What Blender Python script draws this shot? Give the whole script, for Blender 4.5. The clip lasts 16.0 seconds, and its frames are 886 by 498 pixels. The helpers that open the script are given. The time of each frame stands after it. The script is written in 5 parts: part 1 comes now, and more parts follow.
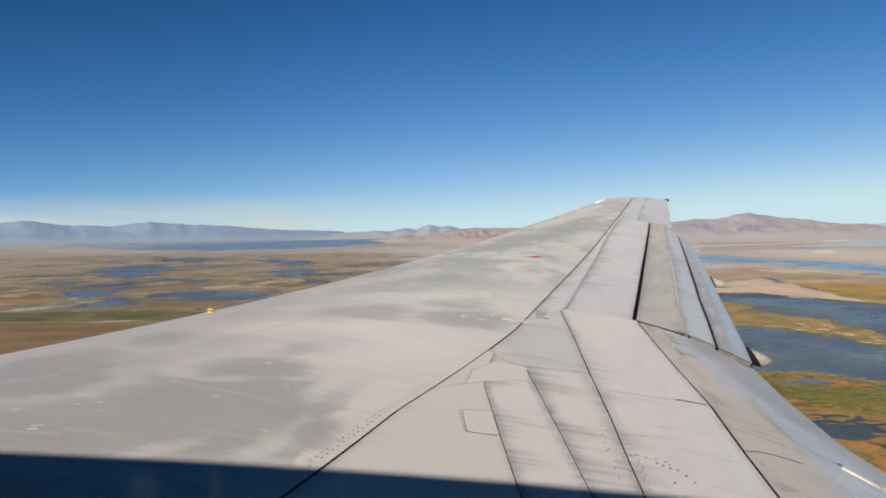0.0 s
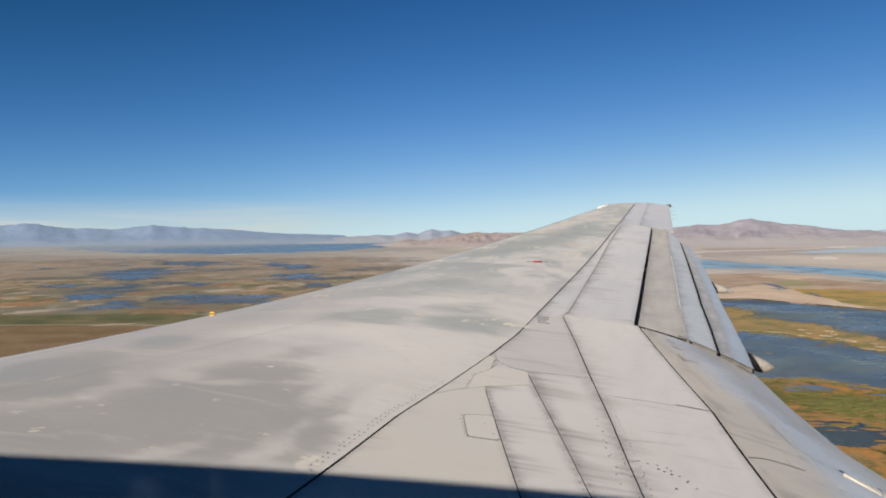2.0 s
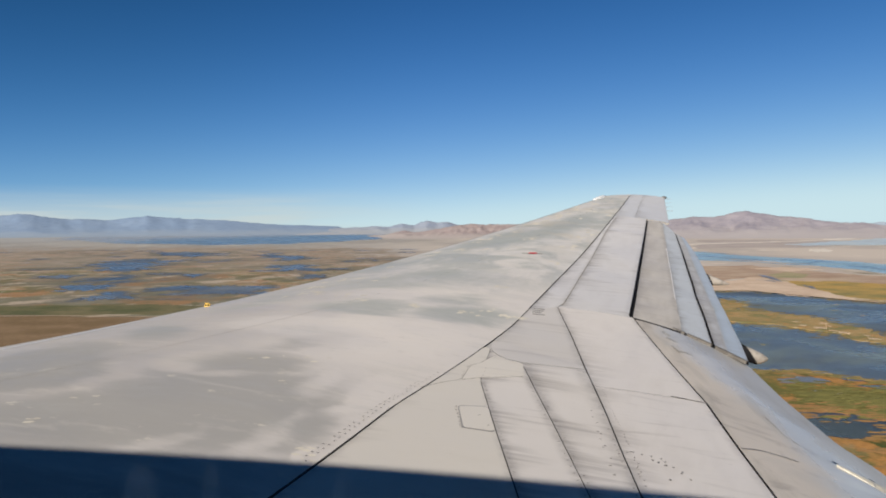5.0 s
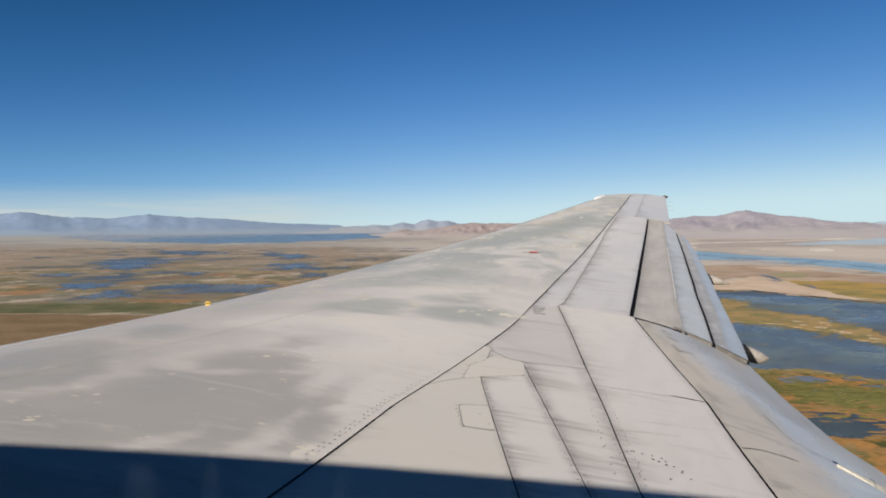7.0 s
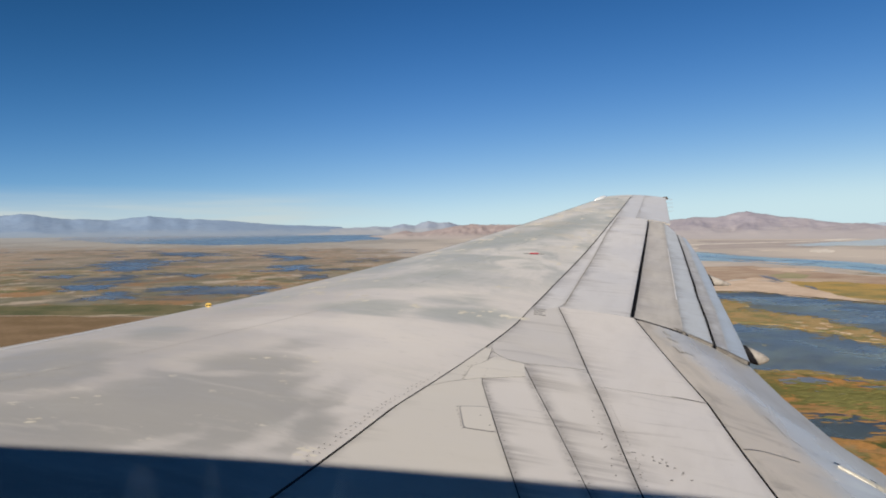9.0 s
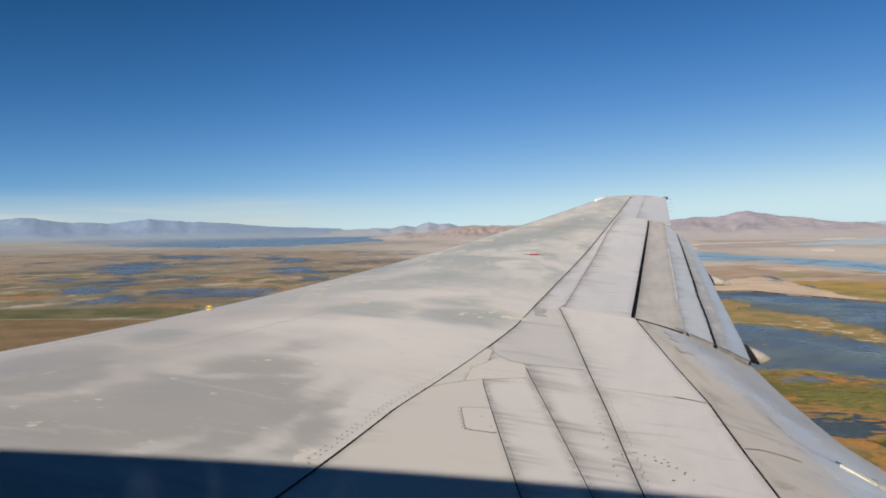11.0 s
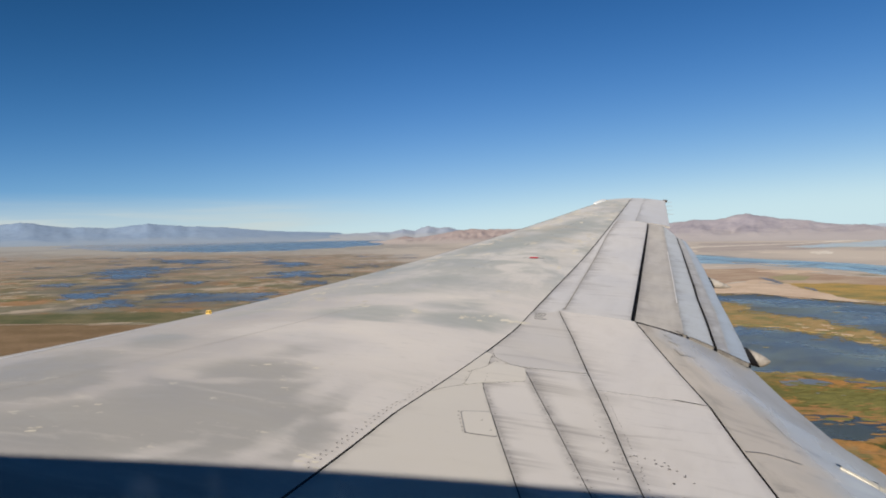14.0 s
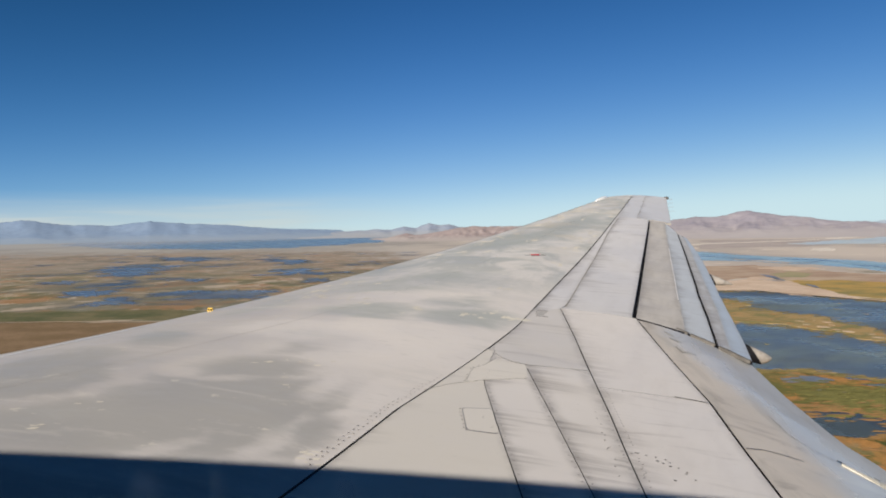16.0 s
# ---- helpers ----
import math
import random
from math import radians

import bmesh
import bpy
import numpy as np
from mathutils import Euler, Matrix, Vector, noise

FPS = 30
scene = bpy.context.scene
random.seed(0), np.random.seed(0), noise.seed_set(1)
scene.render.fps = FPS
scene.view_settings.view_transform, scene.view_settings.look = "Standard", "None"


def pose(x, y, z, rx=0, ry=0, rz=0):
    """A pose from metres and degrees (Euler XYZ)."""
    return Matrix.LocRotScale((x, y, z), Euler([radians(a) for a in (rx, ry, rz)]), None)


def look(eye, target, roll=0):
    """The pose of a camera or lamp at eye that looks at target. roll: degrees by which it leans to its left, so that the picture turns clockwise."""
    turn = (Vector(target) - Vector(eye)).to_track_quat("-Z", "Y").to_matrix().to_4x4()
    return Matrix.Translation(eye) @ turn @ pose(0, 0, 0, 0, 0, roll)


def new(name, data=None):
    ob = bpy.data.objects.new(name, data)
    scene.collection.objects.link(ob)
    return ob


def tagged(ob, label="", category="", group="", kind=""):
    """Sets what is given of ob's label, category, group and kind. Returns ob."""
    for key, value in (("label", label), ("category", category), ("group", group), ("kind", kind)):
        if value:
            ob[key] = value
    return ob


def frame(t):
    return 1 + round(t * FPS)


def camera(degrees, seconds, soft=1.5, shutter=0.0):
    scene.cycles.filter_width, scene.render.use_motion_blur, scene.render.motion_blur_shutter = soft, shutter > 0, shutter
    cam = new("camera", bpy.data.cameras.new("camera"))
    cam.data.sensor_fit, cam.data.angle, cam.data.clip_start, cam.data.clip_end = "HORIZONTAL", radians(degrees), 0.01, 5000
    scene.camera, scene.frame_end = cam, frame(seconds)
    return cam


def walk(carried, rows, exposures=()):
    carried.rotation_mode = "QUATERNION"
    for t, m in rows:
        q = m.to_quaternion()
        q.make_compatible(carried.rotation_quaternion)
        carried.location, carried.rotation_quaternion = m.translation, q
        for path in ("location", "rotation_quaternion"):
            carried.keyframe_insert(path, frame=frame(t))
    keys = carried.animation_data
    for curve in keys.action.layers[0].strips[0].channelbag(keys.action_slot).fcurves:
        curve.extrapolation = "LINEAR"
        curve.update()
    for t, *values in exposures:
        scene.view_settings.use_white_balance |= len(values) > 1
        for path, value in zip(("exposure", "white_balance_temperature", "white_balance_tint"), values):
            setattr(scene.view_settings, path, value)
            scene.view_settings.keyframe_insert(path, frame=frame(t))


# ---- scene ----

EYE = 40.0            # the window's height above the flats
LEAN = pose(0, 0, EYE, -0.1, -0.36, 0)      # the airliner's attitude over the flats
cam = camera(56.0, 16.0, soft=1.9)
walk(cam, [
    (0.0, LEAN @ pose(0, 0, 0, 88.807, 1.102, 7.076)),
    (0.5, LEAN @ pose(0, 0, 0, 88.857, 0.837, 7.090)),
    (1.0, LEAN @ pose(0, 0, 0, 88.820, 0.798, 7.148)),
    (1.5, LEAN @ pose(0, 0, 0, 88.978, 0.813, 7.212)),
    (2.0, LEAN @ pose(0, 0, 0, 89.118, 0.846, 7.212)),
    (2.5, LEAN @ pose(0, 0, 0, 88.996, 0.465, 7.092)),
    (3.0, LEAN @ pose(0, 0, 0, 88.737, 0.588, 6.946)),
    (3.5, LEAN @ pose(0, 0, 0, 88.596, 0.529, 6.901)),
    (4.0, LEAN @ pose(0, 0, 0, 88.491, 0.632, 6.866)),
    (6.5, LEAN @ pose(0, 0, 0, 88.585, 0.755, 6.924)),
    (7.0, LEAN @ pose(0, 0, 0, 88.452, 0.624, 6.957)),
    (7.5, LEAN @ pose(0, 0, 0, 88.320, 0.627, 6.953)),
    (8.0, LEAN @ pose(0, 0, 0, 88.267, 0.749, 6.987)),
    (8.5, LEAN @ pose(0, 0, 0, 88.414, 0.568, 6.988)),
    (9.0, LEAN @ pose(0, 0, 0, 88.551, 0.697, 6.992)),
    (11.5, LEAN @ pose(0, 0, 0, 88.639, 1.034, 7.008)),
    (12.0, LEAN @ pose(0, 0, 0, 88.545, 0.964, 6.983)),
    (12.5, LEAN @ pose(0, 0, 0, 88.652, 1.194, 6.938)),
    (13.0, LEAN @ pose(0, 0, 0, 88.778, 1.133, 6.905)),
    (13.5, LEAN @ pose(0, 0, 0, 88.871, 0.962, 6.947)),
    (14.0, LEAN @ pose(0, 0, 0, 88.892, 1.211, 6.968)),
    (14.5, LEAN @ pose(0, 0, 0, 88.810, 1.419, 7.027)),
    (15.0, LEAN @ pose(0, 0, 0, 88.937, 1.259, 7.125)),
    (15.5, LEAN @ pose(0, 0, 0, 89.017, 1.158, 7.079)),
    (16.0, LEAN @ pose(0, 0, 0, 88.702, 1.262, 7.049)),
])

# ---- daylight ----
SUN_EL, SUN_AZ = radians(26.5), radians(199)      # azimuth from +y towards +x
world = bpy.data.worlds.new("sky")
scene.world = world
world.use_nodes = True
wn, wl = world.node_tree.nodes, world.node_tree.links
wn.clear()
w_out = wn.new("ShaderNodeOutputWorld")
w_bg = wn.new("ShaderNodeBackground")
w_sky = wn.new("ShaderNodeTexSky")
w_sky.sky_type = "NISHITA"
w_sky.sun_disc = False
w_sky.sun_elevation, w_sky.sun_rotation = SUN_EL, SUN_AZ
w_sky.altitude, w_sky.air_density, w_sky.dust_density, w_sky.ozone_density = 1500, 1.0, 0.4, 2.0
w_bg.inputs["Strength"].default_value = 0.1
# thin cirrus low over the far range
w_co = wn.new("ShaderNodeTexCoord")
w_sep = wn.new("ShaderNodeSeparateXYZ")
wl.new(w_co.outputs["Generated"], w_sep.inputs[0])
w_map = wn.new("ShaderNodeMapping")
w_map.inputs["Scale"].default_value = (3.2, 3.2, 58)
wl.new(w_co.outputs["Generated"], w_map.inputs["Vector"])
w_noi = wn.new("ShaderNodeTexNoise")
w_noi.inputs["Scale"].default_value = 1.6
w_noi.inputs["Detail"].default_value = 6
wl.new(w_map.outputs[0], w_noi.inputs["Vector"])


def w_range(src, a, b, c, d):
    n = wn.new("ShaderNodeMapRange")
    n.interpolation_type = "SMOOTHSTEP"
    wl.new(src, n.inputs["Value"])
    for k, v in zip(("From Min", "From Max", "To Min", "To Max"), (a, b, c, d)):
        n.inputs[k].default_value = v
    return n.outputs["Result"]


def w_mul(a, b):
    n = wn.new("ShaderNodeMath")
    n.operation = "MULTIPLY"
    wl.new(a, n.inputs[0])
    wl.new(b, n.inputs[1])
    return n.outputs[0]


cirrus = w_mul(w_mul(w_range(w_sep.outputs["X"], -0.1, -0.4, 0, 1), w_range(w_sep.outputs["Z"], 0.05, 0.016, 0, 1)),
               w_range(w_noi.outputs["Fac"], 0.34, 0.66, 0.42, 0.88))
w_mix = wn.new("ShaderNodeMix")
w_mix.data_type = "RGBA"
wl.new(cirrus, w_mix.inputs[0])
# clear dry air: the sky deepens quickly above the horizon
w_join = wn.new("ShaderNodeCombineColor")


def w_math(op, a, b):
    n = wn.new("ShaderNodeMath")
    n.operation = op
    for i, v in enumerate((a, b)):
        if isinstance(v, (int, float)):
            n.inputs[i].default_value = v
        else:
            wl.new(v, n.inputs[i])
    return n.outputs[0]


rise = w_math("MAXIMUM", w_sep.outputs["Z"], 0.0)
air = w_math("ADD", w_math("MULTIPLY", w_math("POWER", 8.3e-7, rise), 0.48), w_math("MULTIPLY", w_math("POWER", 0.0085, rise), 0.29))
# deeper blue square to the sun, never whiter than the haze line
air = w_math("MULTIPLY", air, w_math("ADD", 1.05, w_math("MULTIPLY", w_sep.outputs["X"], 0.6)))
air = w_math("MULTIPLY", air, w_range(w_sep.outputs["X"], -0.5, -0.12, 0.93, 1.02))
air = w_math("SMOOTH_MIN", air, 0.67)
air.node.inputs[2].default_value = 0.22
wl.new(w_math("MULTIPLY", w_math("POWER", air, 1.75), 7.6), w_join.inputs["Red"])
wl.new(w_math("MULTIPLY", air, 7.5), w_join.inputs["Green"])
deep = w_math("MULTIPLY", w_math("SUBTRACT", 1.0, w_math("POWER", 0.007, air)), 5.6)
wl.new(w_math("MULTIPLY", deep, w_range(w_sep.outputs["X"], -0.55, -0.1, 0.92, 1.01)), w_join.inputs["Blue"])
w_both = wn.new("ShaderNodeMix")
w_both.data_type = "RGBA"
w_both.inputs[0].default_value = 0.025
wl.new(w_join.outputs[0], w_both.inputs["A"])
wl.new(w_sky.outputs[0], w_both.inputs["B"])
wl.new(w_both.outputs["Result"], w_mix.inputs["A"])
w_mix.inputs["B"].default_value = (4.05, 4.4, 4.25, 1)
wl.new(w_mix.outputs["Result"], w_bg.inputs["Color"])
wl.new(w_bg.outputs[0], w_out.inputs[0])

sun = new("sun", bpy.data.lights.new("sun", "SUN"))
sun.data.energy, sun.data.angle, sun.data.color = 4.6, radians(0.55), (1.0, 0.925, 0.83)
to_sun = Vector((math.sin(SUN_AZ) * math.cos(SUN_EL), math.cos(SUN_AZ) * math.cos(SUN_EL), math.sin(SUN_EL)))
sun.matrix_world = look(LEAN.to_3x3() @ to_sun * 200, (0, 0, 0))
scene.view_settings.exposure = 0.58


# ---- materials ----
class Nodes:
    """A small builder for one node material."""

    def __init__(self, name, rough=0.5, metal=0.0):
        self.m = bpy.data.materials.new(name)
        self.m.use_nodes = True
        self.t = self.m.node_tree
        self.bsdf = self.t.nodes["Principled BSDF"]
        self.bsdf.inputs["Roughness"].default_value = rough
        self.bsdf.inputs["Metallic"].default_value = metal
        co = self.t.nodes.new("ShaderNodeTexCoord")
        self.co = co.outputs["Object"]

    def link(self, a, b):
        self.t.links.new(a, b)

    def coords(self, scale=(1, 1, 1), turn=0.0):
        src = self.co
        if turn:
            r = self.t.nodes.new("ShaderNodeMapping")
            r.inputs["Rotation"].default_value = (0, 0, radians(turn))
            self.link(src, r.inputs["Vector"])
            src = r.outputs[0]
        n = self.t.nodes.new("ShaderNodeMapping")
        n.inputs["Scale"].default_value = scale
        self.link(src, n.inputs["Vector"])
        return n.outputs[0]

    def noise(self, scale, detail=4, vec=None, rough=0.55, warp=0.0):
        n = self.t.nodes.new("ShaderNodeTexNoise")
        n.inputs["Scale"].default_value = scale
        n.inputs["Detail"].default_value = detail
        n.inputs["Roughness"].default_value = rough
        n.inputs["Distortion"].default_value = warp
        self.link(vec or self.co, n.inputs["Vector"])
        return n.outputs["Fac"]

    def band(self, src, a, b, c=0.0, d=1.0):
        n = self.t.nodes.new("ShaderNodeMapRange")
        n.interpolation_type = "SMOOTHSTEP"
        self.link(src, n.inputs["Value"])
        for k, v in zip(("From Min", "From Max", "To Min", "To Max"), (a, b, c, d)):
            n.inputs[k].default_value = v
        return n.outputs["Result"]

    def math(self, op, a, b):
        n = self.t.nodes.new("ShaderNodeMath")
        n.operation = op
        for i, v in enumerate((a, b)):
            if isinstance(v, (int, float)):
                n.inputs[i].default_value = v
            else:
                self.link(v, n.inputs[i])
        return n.outputs[0]

    def mix(self, fac, a, b):
        n = self.t.nodes.new("ShaderNodeMix")
        n.data_type = "RGBA"
        if isinstance(fac, (int, float)):
            n.inputs[0].default_value = fac
        else:
            self.link(fac, n.inputs[0])
        for key, v in (("A", a), ("B", b)):
            if isinstance(v, tuple):
                n.inputs[key].default_value = (*v, 1)
            else:
                self.link(v, n.inputs[key])
        return n.outputs["Result"]

    def tint(self, fac, a, b):
        out = self.mix(fac, a, b)
        out.node.blend_type = "MULTIPLY"
        return out

    def axis(self, which):
        n = self.t.nodes.new("ShaderNodeSeparateXYZ")
        self.link(self.co, n.inputs[0])
        return n.outputs[which]

    def colour(self, c):
        if isinstance(c, tuple):
            self.bsdf.inputs["Base Color"].default_value = (*c, 1)
        else:
            self.link(c, self.bsdf.inputs["Base Color"])
        return self

    def rough(self, r):
        self.link(r, self.bsdf.inputs["Roughness"])
        return self

    def bump(self, h, strength=0.2, dist=0.01):
        n = self.t.nodes.new("ShaderNodeBump")
        n.inputs["Strength"].default_value = strength
        n.inputs["Distance"].default_value = dist
        self.link(h, n.inputs["Height"])
        self.link(n.outputs[0], self.bsdf.inputs["Normal"])
        return self


FADED = [(-2.91, 4.6, 0.62, 0.27, -69, 1.25), (-2.74, 5.62, 0.35, 0.21, -73, 1.0), (-1.62, 3.98, 0.52, 0.44, -56, 1.0), (-2.07, 3.52, 0.37, 0.3, 76, 0.75), (-1.7, 4.8, 0.25, 0.24, 35, 0.85),
         (-1.53, 5.42, 0.31, 0.13, 50, 0.75), (-1.09, 3.83, 0.37, 0.12, 90, 0.75), (-1.44, 6.62, 0.39, 0.32, 13, 0.8), (-0.63, 6.58, 0.37, 0.32, 4, 1.0), (-0.78, 7.1, 0.29, 0.21, 34, 0.8),
         (-1.53, 7.81, 0.64, 0.36, 25, 0.7), (-0.92, 8.2, 0.52, 0.44, 55, 0.8), (-0.54, 10.71, 0.76, 0.35, 64, 1.2), (0.28, 11.82, 1.15, 0.25, 67, 1.1), (-1.63, 8.99, 0.68, 0.2, 76, 0.5),
         (-2.42, 7.14, 0.6, 0.22, 73, 0.6)]
FRESH = [(-1.68, 5.96, 0.81, 0.33, -3, 1.0), (-0.96, 5.69, 0.55, 0.43, 59, 1.0), (-2.1, 4.52, 0.21, 0.1, -23, 0.9), (-1.82, 4.43, 0.15, 0.09, 16, 0.8), (-1.2, 3.67, 0.34, 0.07, 77, 0.6),
         (-1.6, 3.37, 0.25, 0.05, 69, 0.6), (-2.36, 4.29, 0.56, 0.09, 72, 0.6), (-0.97, 4.3, 0.35, 0.07, 79, 0.8), (-1.52, 7.24, 0.35, 0.19, -5, 0.6), (-0.53, 9.25, 0.6, 0.46, 17, 0.6),
         (-1.25, 4.4, 0.27, 0.08, 76, 0.6), (-1.02, 3.38, 0.06, 0.03, 73, 1.0)]


def skin_paint():
    """Worn grey wing paint: bluish-grey faded areas, soft at their edges, between warmer fresh ones."""
    n = Nodes("wing_paint", 0.42)
    warp = n.t.nodes.new("ShaderNodeTexNoise")
    warp.inputs["Scale"].default_value, warp.inputs["Detail"].default_value, warp.inputs["Roughness"].default_value = 1.8, 6, 0.6
    n.link(n.coords((0.6, 1.1, 1), 12), warp.inputs["Vector"])
    shift = n.t.nodes.new("ShaderNodeVectorMath")
    shift.operation = "MULTIPLY_ADD"
    n.link(warp.outputs["Color"], shift.inputs[0])
    shift.inputs[1].default_value = (0.5, 0.55, 0.0)
    back = n.t.nodes.new("ShaderNodeVectorMath")
    back.operation = "SUBTRACT"
    n.link(n.co, back.inputs[0])
    back.inputs[1].default_value = (0.25, 0.275, 0.0)
    n.link(back.outputs[0], shift.inputs[2])

    def spots(table, peak):
        total = None
        for x, y, rx, ry, turn, amount in table:
            mp = n.t.nodes.new("ShaderNodeMapping")
            mp.vector_type = "TEXTURE"
            mp.inputs["Location"].default_value = (x, y, 0)
            mp.inputs["Rotation"].default_value = (0, 0, radians(turn))
            mp.inputs["Scale"].default_value = (rx, ry, 100)
            n.link(shift.outputs[0], mp.inputs["Vector"])
            ln = n.t.nodes.new("ShaderNodeVectorMath")
            ln.operation = "LENGTH"
            n.link(mp.outputs[0], ln.inputs[0])
            m = n.band(ln.outputs["Value"], 1.75, 0.35, 0.0, amount * peak)
            total = m if total is None else n.math("MAXIMUM", total, m)
        return total

    mid = n.noise(1.7, 8, n.coords((0.75, 1.1, 1), 12), 0.62, 0.6)
    streak = n.noise(4.0, 7, n.coords((0.4, 1.3, 1), 12), 0.65, 0.5)
    grain = n.math("ADD", n.math("MULTIPLY", n.math("SUBTRACT", mid, 0.5), 0.9), n.math("MULTIPLY", n.math("SUBTRACT", streak, 0.5), 0.6))
    near = n.math("MULTIPLY", n.band(n.math("ADD", n.axis("Y"), mid), 5.75, 4.75, 0, 0.42), n.band(n.math("ADD", n.axis("X"), n.math("MULTIPLY", mid, 0.6)), -0.45, -1.0))
    field = n.math("ADD", n.math("ADD", grain, near), n.math("SUBTRACT", spots(FADED, 0.7), spots(FRESH, 0.6)))
    zone = n.math("ADD", n.axis("X"), n.math("MULTIPLY", mid, 0.9))
    base = n.tint(n.band(zone, -0.6, -2.2), (0.615, 0.578, 0.543), (0.78, 0.775, 0.77))
    worn = n.mix(n.band(n.axis("Y"), 5.0, 6.5), (0.365, 0.352, 0.33), (0.365, 0.378, 0.36))
    c = n.mix(n.band(field, -0.05, 0.8, 0, 0.95), base, worn)
    c = n.mix(n.band(field, -0.15, -0.6, 0, 0.6), c, (0.66, 0.62, 0.58))
    c = n.mix(n.band(streak, 0.54, 0.7, 0, 0.3), c, (0.43, 0.43, 0.41))
    c = n.mix(n.band(streak, 0.44, 0.32, 0, 0.25), c, (0.66, 0.62, 0.56))
    fine = n.noise(24, 5, n.coords((0.3, 1, 1), 12), 0.65)
    c = n.mix(n.band(fine, 0.56, 0.74, 0, 0.3), c, (0.33, 0.32, 0.30))
    out = n.axis("Y")
    aged = n.math("MULTIPLY", n.band(out, 8.0, 12.0), n.band(n.noise(2.4, 8, n.coords((0.8, 0.8, 1), 12), 0.66, 0.6), 0.45, 0.62, 0.0, 0.6))
    c = n.mix(aged, c, (0.48, 0.43, 0.345))
    edge = n.math("MULTIPLY", n.band(out, 6.5, 9.5), n.band(n.noise(2.0, 8, n.coords((0.8, 0.7, 1), 30), 0.68, 0.6), 0.43, 0.6, 0.0, 0.8))
    c = n.mix(edge, c, (0.36, 0.37, 0.35))
    c = n.mix(n.band(n.noise(7, 7, n.coords((0.7, 0.8, 1), 12), 0.7), 0.62, 0.69, 0, 0.6), c, (0.66, 0.62, 0.53))
    c = n.tint(n.band(out, 7.0, 10.0), c, (0.945, 0.97, 0.985))
    n.colour(c).rough(n.band(mid, 0.3, 0.7, 0.36, 0.55))
    return n.bump(n.noise(3, 3), 0.06, 0.02).m


def panel_paint(name, base, grime=0.5, turn=-9, rim=1.4, gloss=0.45, worn=(0, 0)):
    """Pale panel paint with dark streaks drawn out by the air flow."""
    n = Nodes(name, 0.45)
    r = n.t.nodes.new("ShaderNodeObjectInfo").outputs["Random"]
    tone = n.mix(n.band(r, 0, 1, 0, 0.25), base, tuple(v * 0.86 for v in base))
    big = n.noise(1.4, 4, n.coords((0.8, 1, 1)), 0.5, 0.3)
    c = n.mix(n.band(big, 0.45, 0.7, 0, 0.5), tone, tuple(v * 0.88 for v in base))
    blotted, crossed = worn
    if blotted:
        blot = n.noise(3.2, 6, n.coords((2.6, 0.6, 1), 12), 0.6, 0.12)
        c = n.tint(n.band(blot, 0.45, 0.62, 0, blotted), c, (0.76, 0.745, 0.74))
        c = n.mix(n.band(blot, 0.46, 0.34, 0, blotted * 0.6), c, tuple(v * 1.12 for v in base))
    if crossed:
        cross = n.noise(1.9, 5, n.coords((0.55, 6.5, 1), -24), 0.6, 0.15)
        c = n.tint(n.math("MULTIPLY", n.band(cross, 0.6, 0.7, 0, crossed), n.band(n.noise(1.3, 2), 0.4, 0.55)), c, (0.5, 0.48, 0.47))
    streak = n.noise(2.0, 4, n.coords((0.4, 9, 1), turn), 0.62)
    patch = n.noise(1.6, 3, n.coords((1, 1, 1)), 0.5, 0.6)
    g = n.math("MULTIPLY", n.band(streak, 0.5, 0.78), n.band(patch, 0.44, 0.66))
    c = n.mix(n.math("MULTIPLY", g, grime), c, (0.16, 0.145, 0.14))
    uv = n.t.nodes.new("ShaderNodeUVMap")
    uv.uv_map = "run"
    sep = n.t.nodes.new("ShaderNodeSeparateXYZ")
    n.link(uv.outputs[0], sep.inputs[0])
    reach = n.band(n.noise(1.1, 2, n.coords((0.2, 2.2, 1), turn)), 0.35, 0.7, 0.03, 0.26)
    near = n.math("SUBTRACT", 1.0, n.math("MINIMUM", n.math("DIVIDE", sep.outputs["X"], reach), 1.0))
    leak = n.math("MULTIPLY", near, n.band(n.noise(4.0, 5, n.coords((0.1, 5.0, 1), turn), 0.68, 0.2), 0.36, 0.68, 0.0, 0.95))
    c = n.mix(n.math("MULTIPLY", leak, min(grime * 1.1, 0.8)), c, (0.19, 0.172, 0.155))
    halo = n.math("MULTIPLY", n.band(n.math("MINIMUM", sep.outputs["X"], sep.outputs["Y"]), 0.06, 0.0), n.band(n.noise(9, 5, None, 0.7), 0.3, 0.65, 0.1, 0.7))
    c = n.mix(n.math("MULTIPLY", halo, min(grime * rim, 0.8)), c, (0.2, 0.185, 0.175))
    speck = n.noise(40, 3, n.coords((0.4, 1, 1)))
    c = n.mix(n.band(speck, 0.66, 0.8, 0, 0.35), c, (0.3, 0.28, 0.26))
    return n.colour(c).rough(n.band(big, 0.3, 0.7, gloss - 0.07, gloss + 0.1)).m


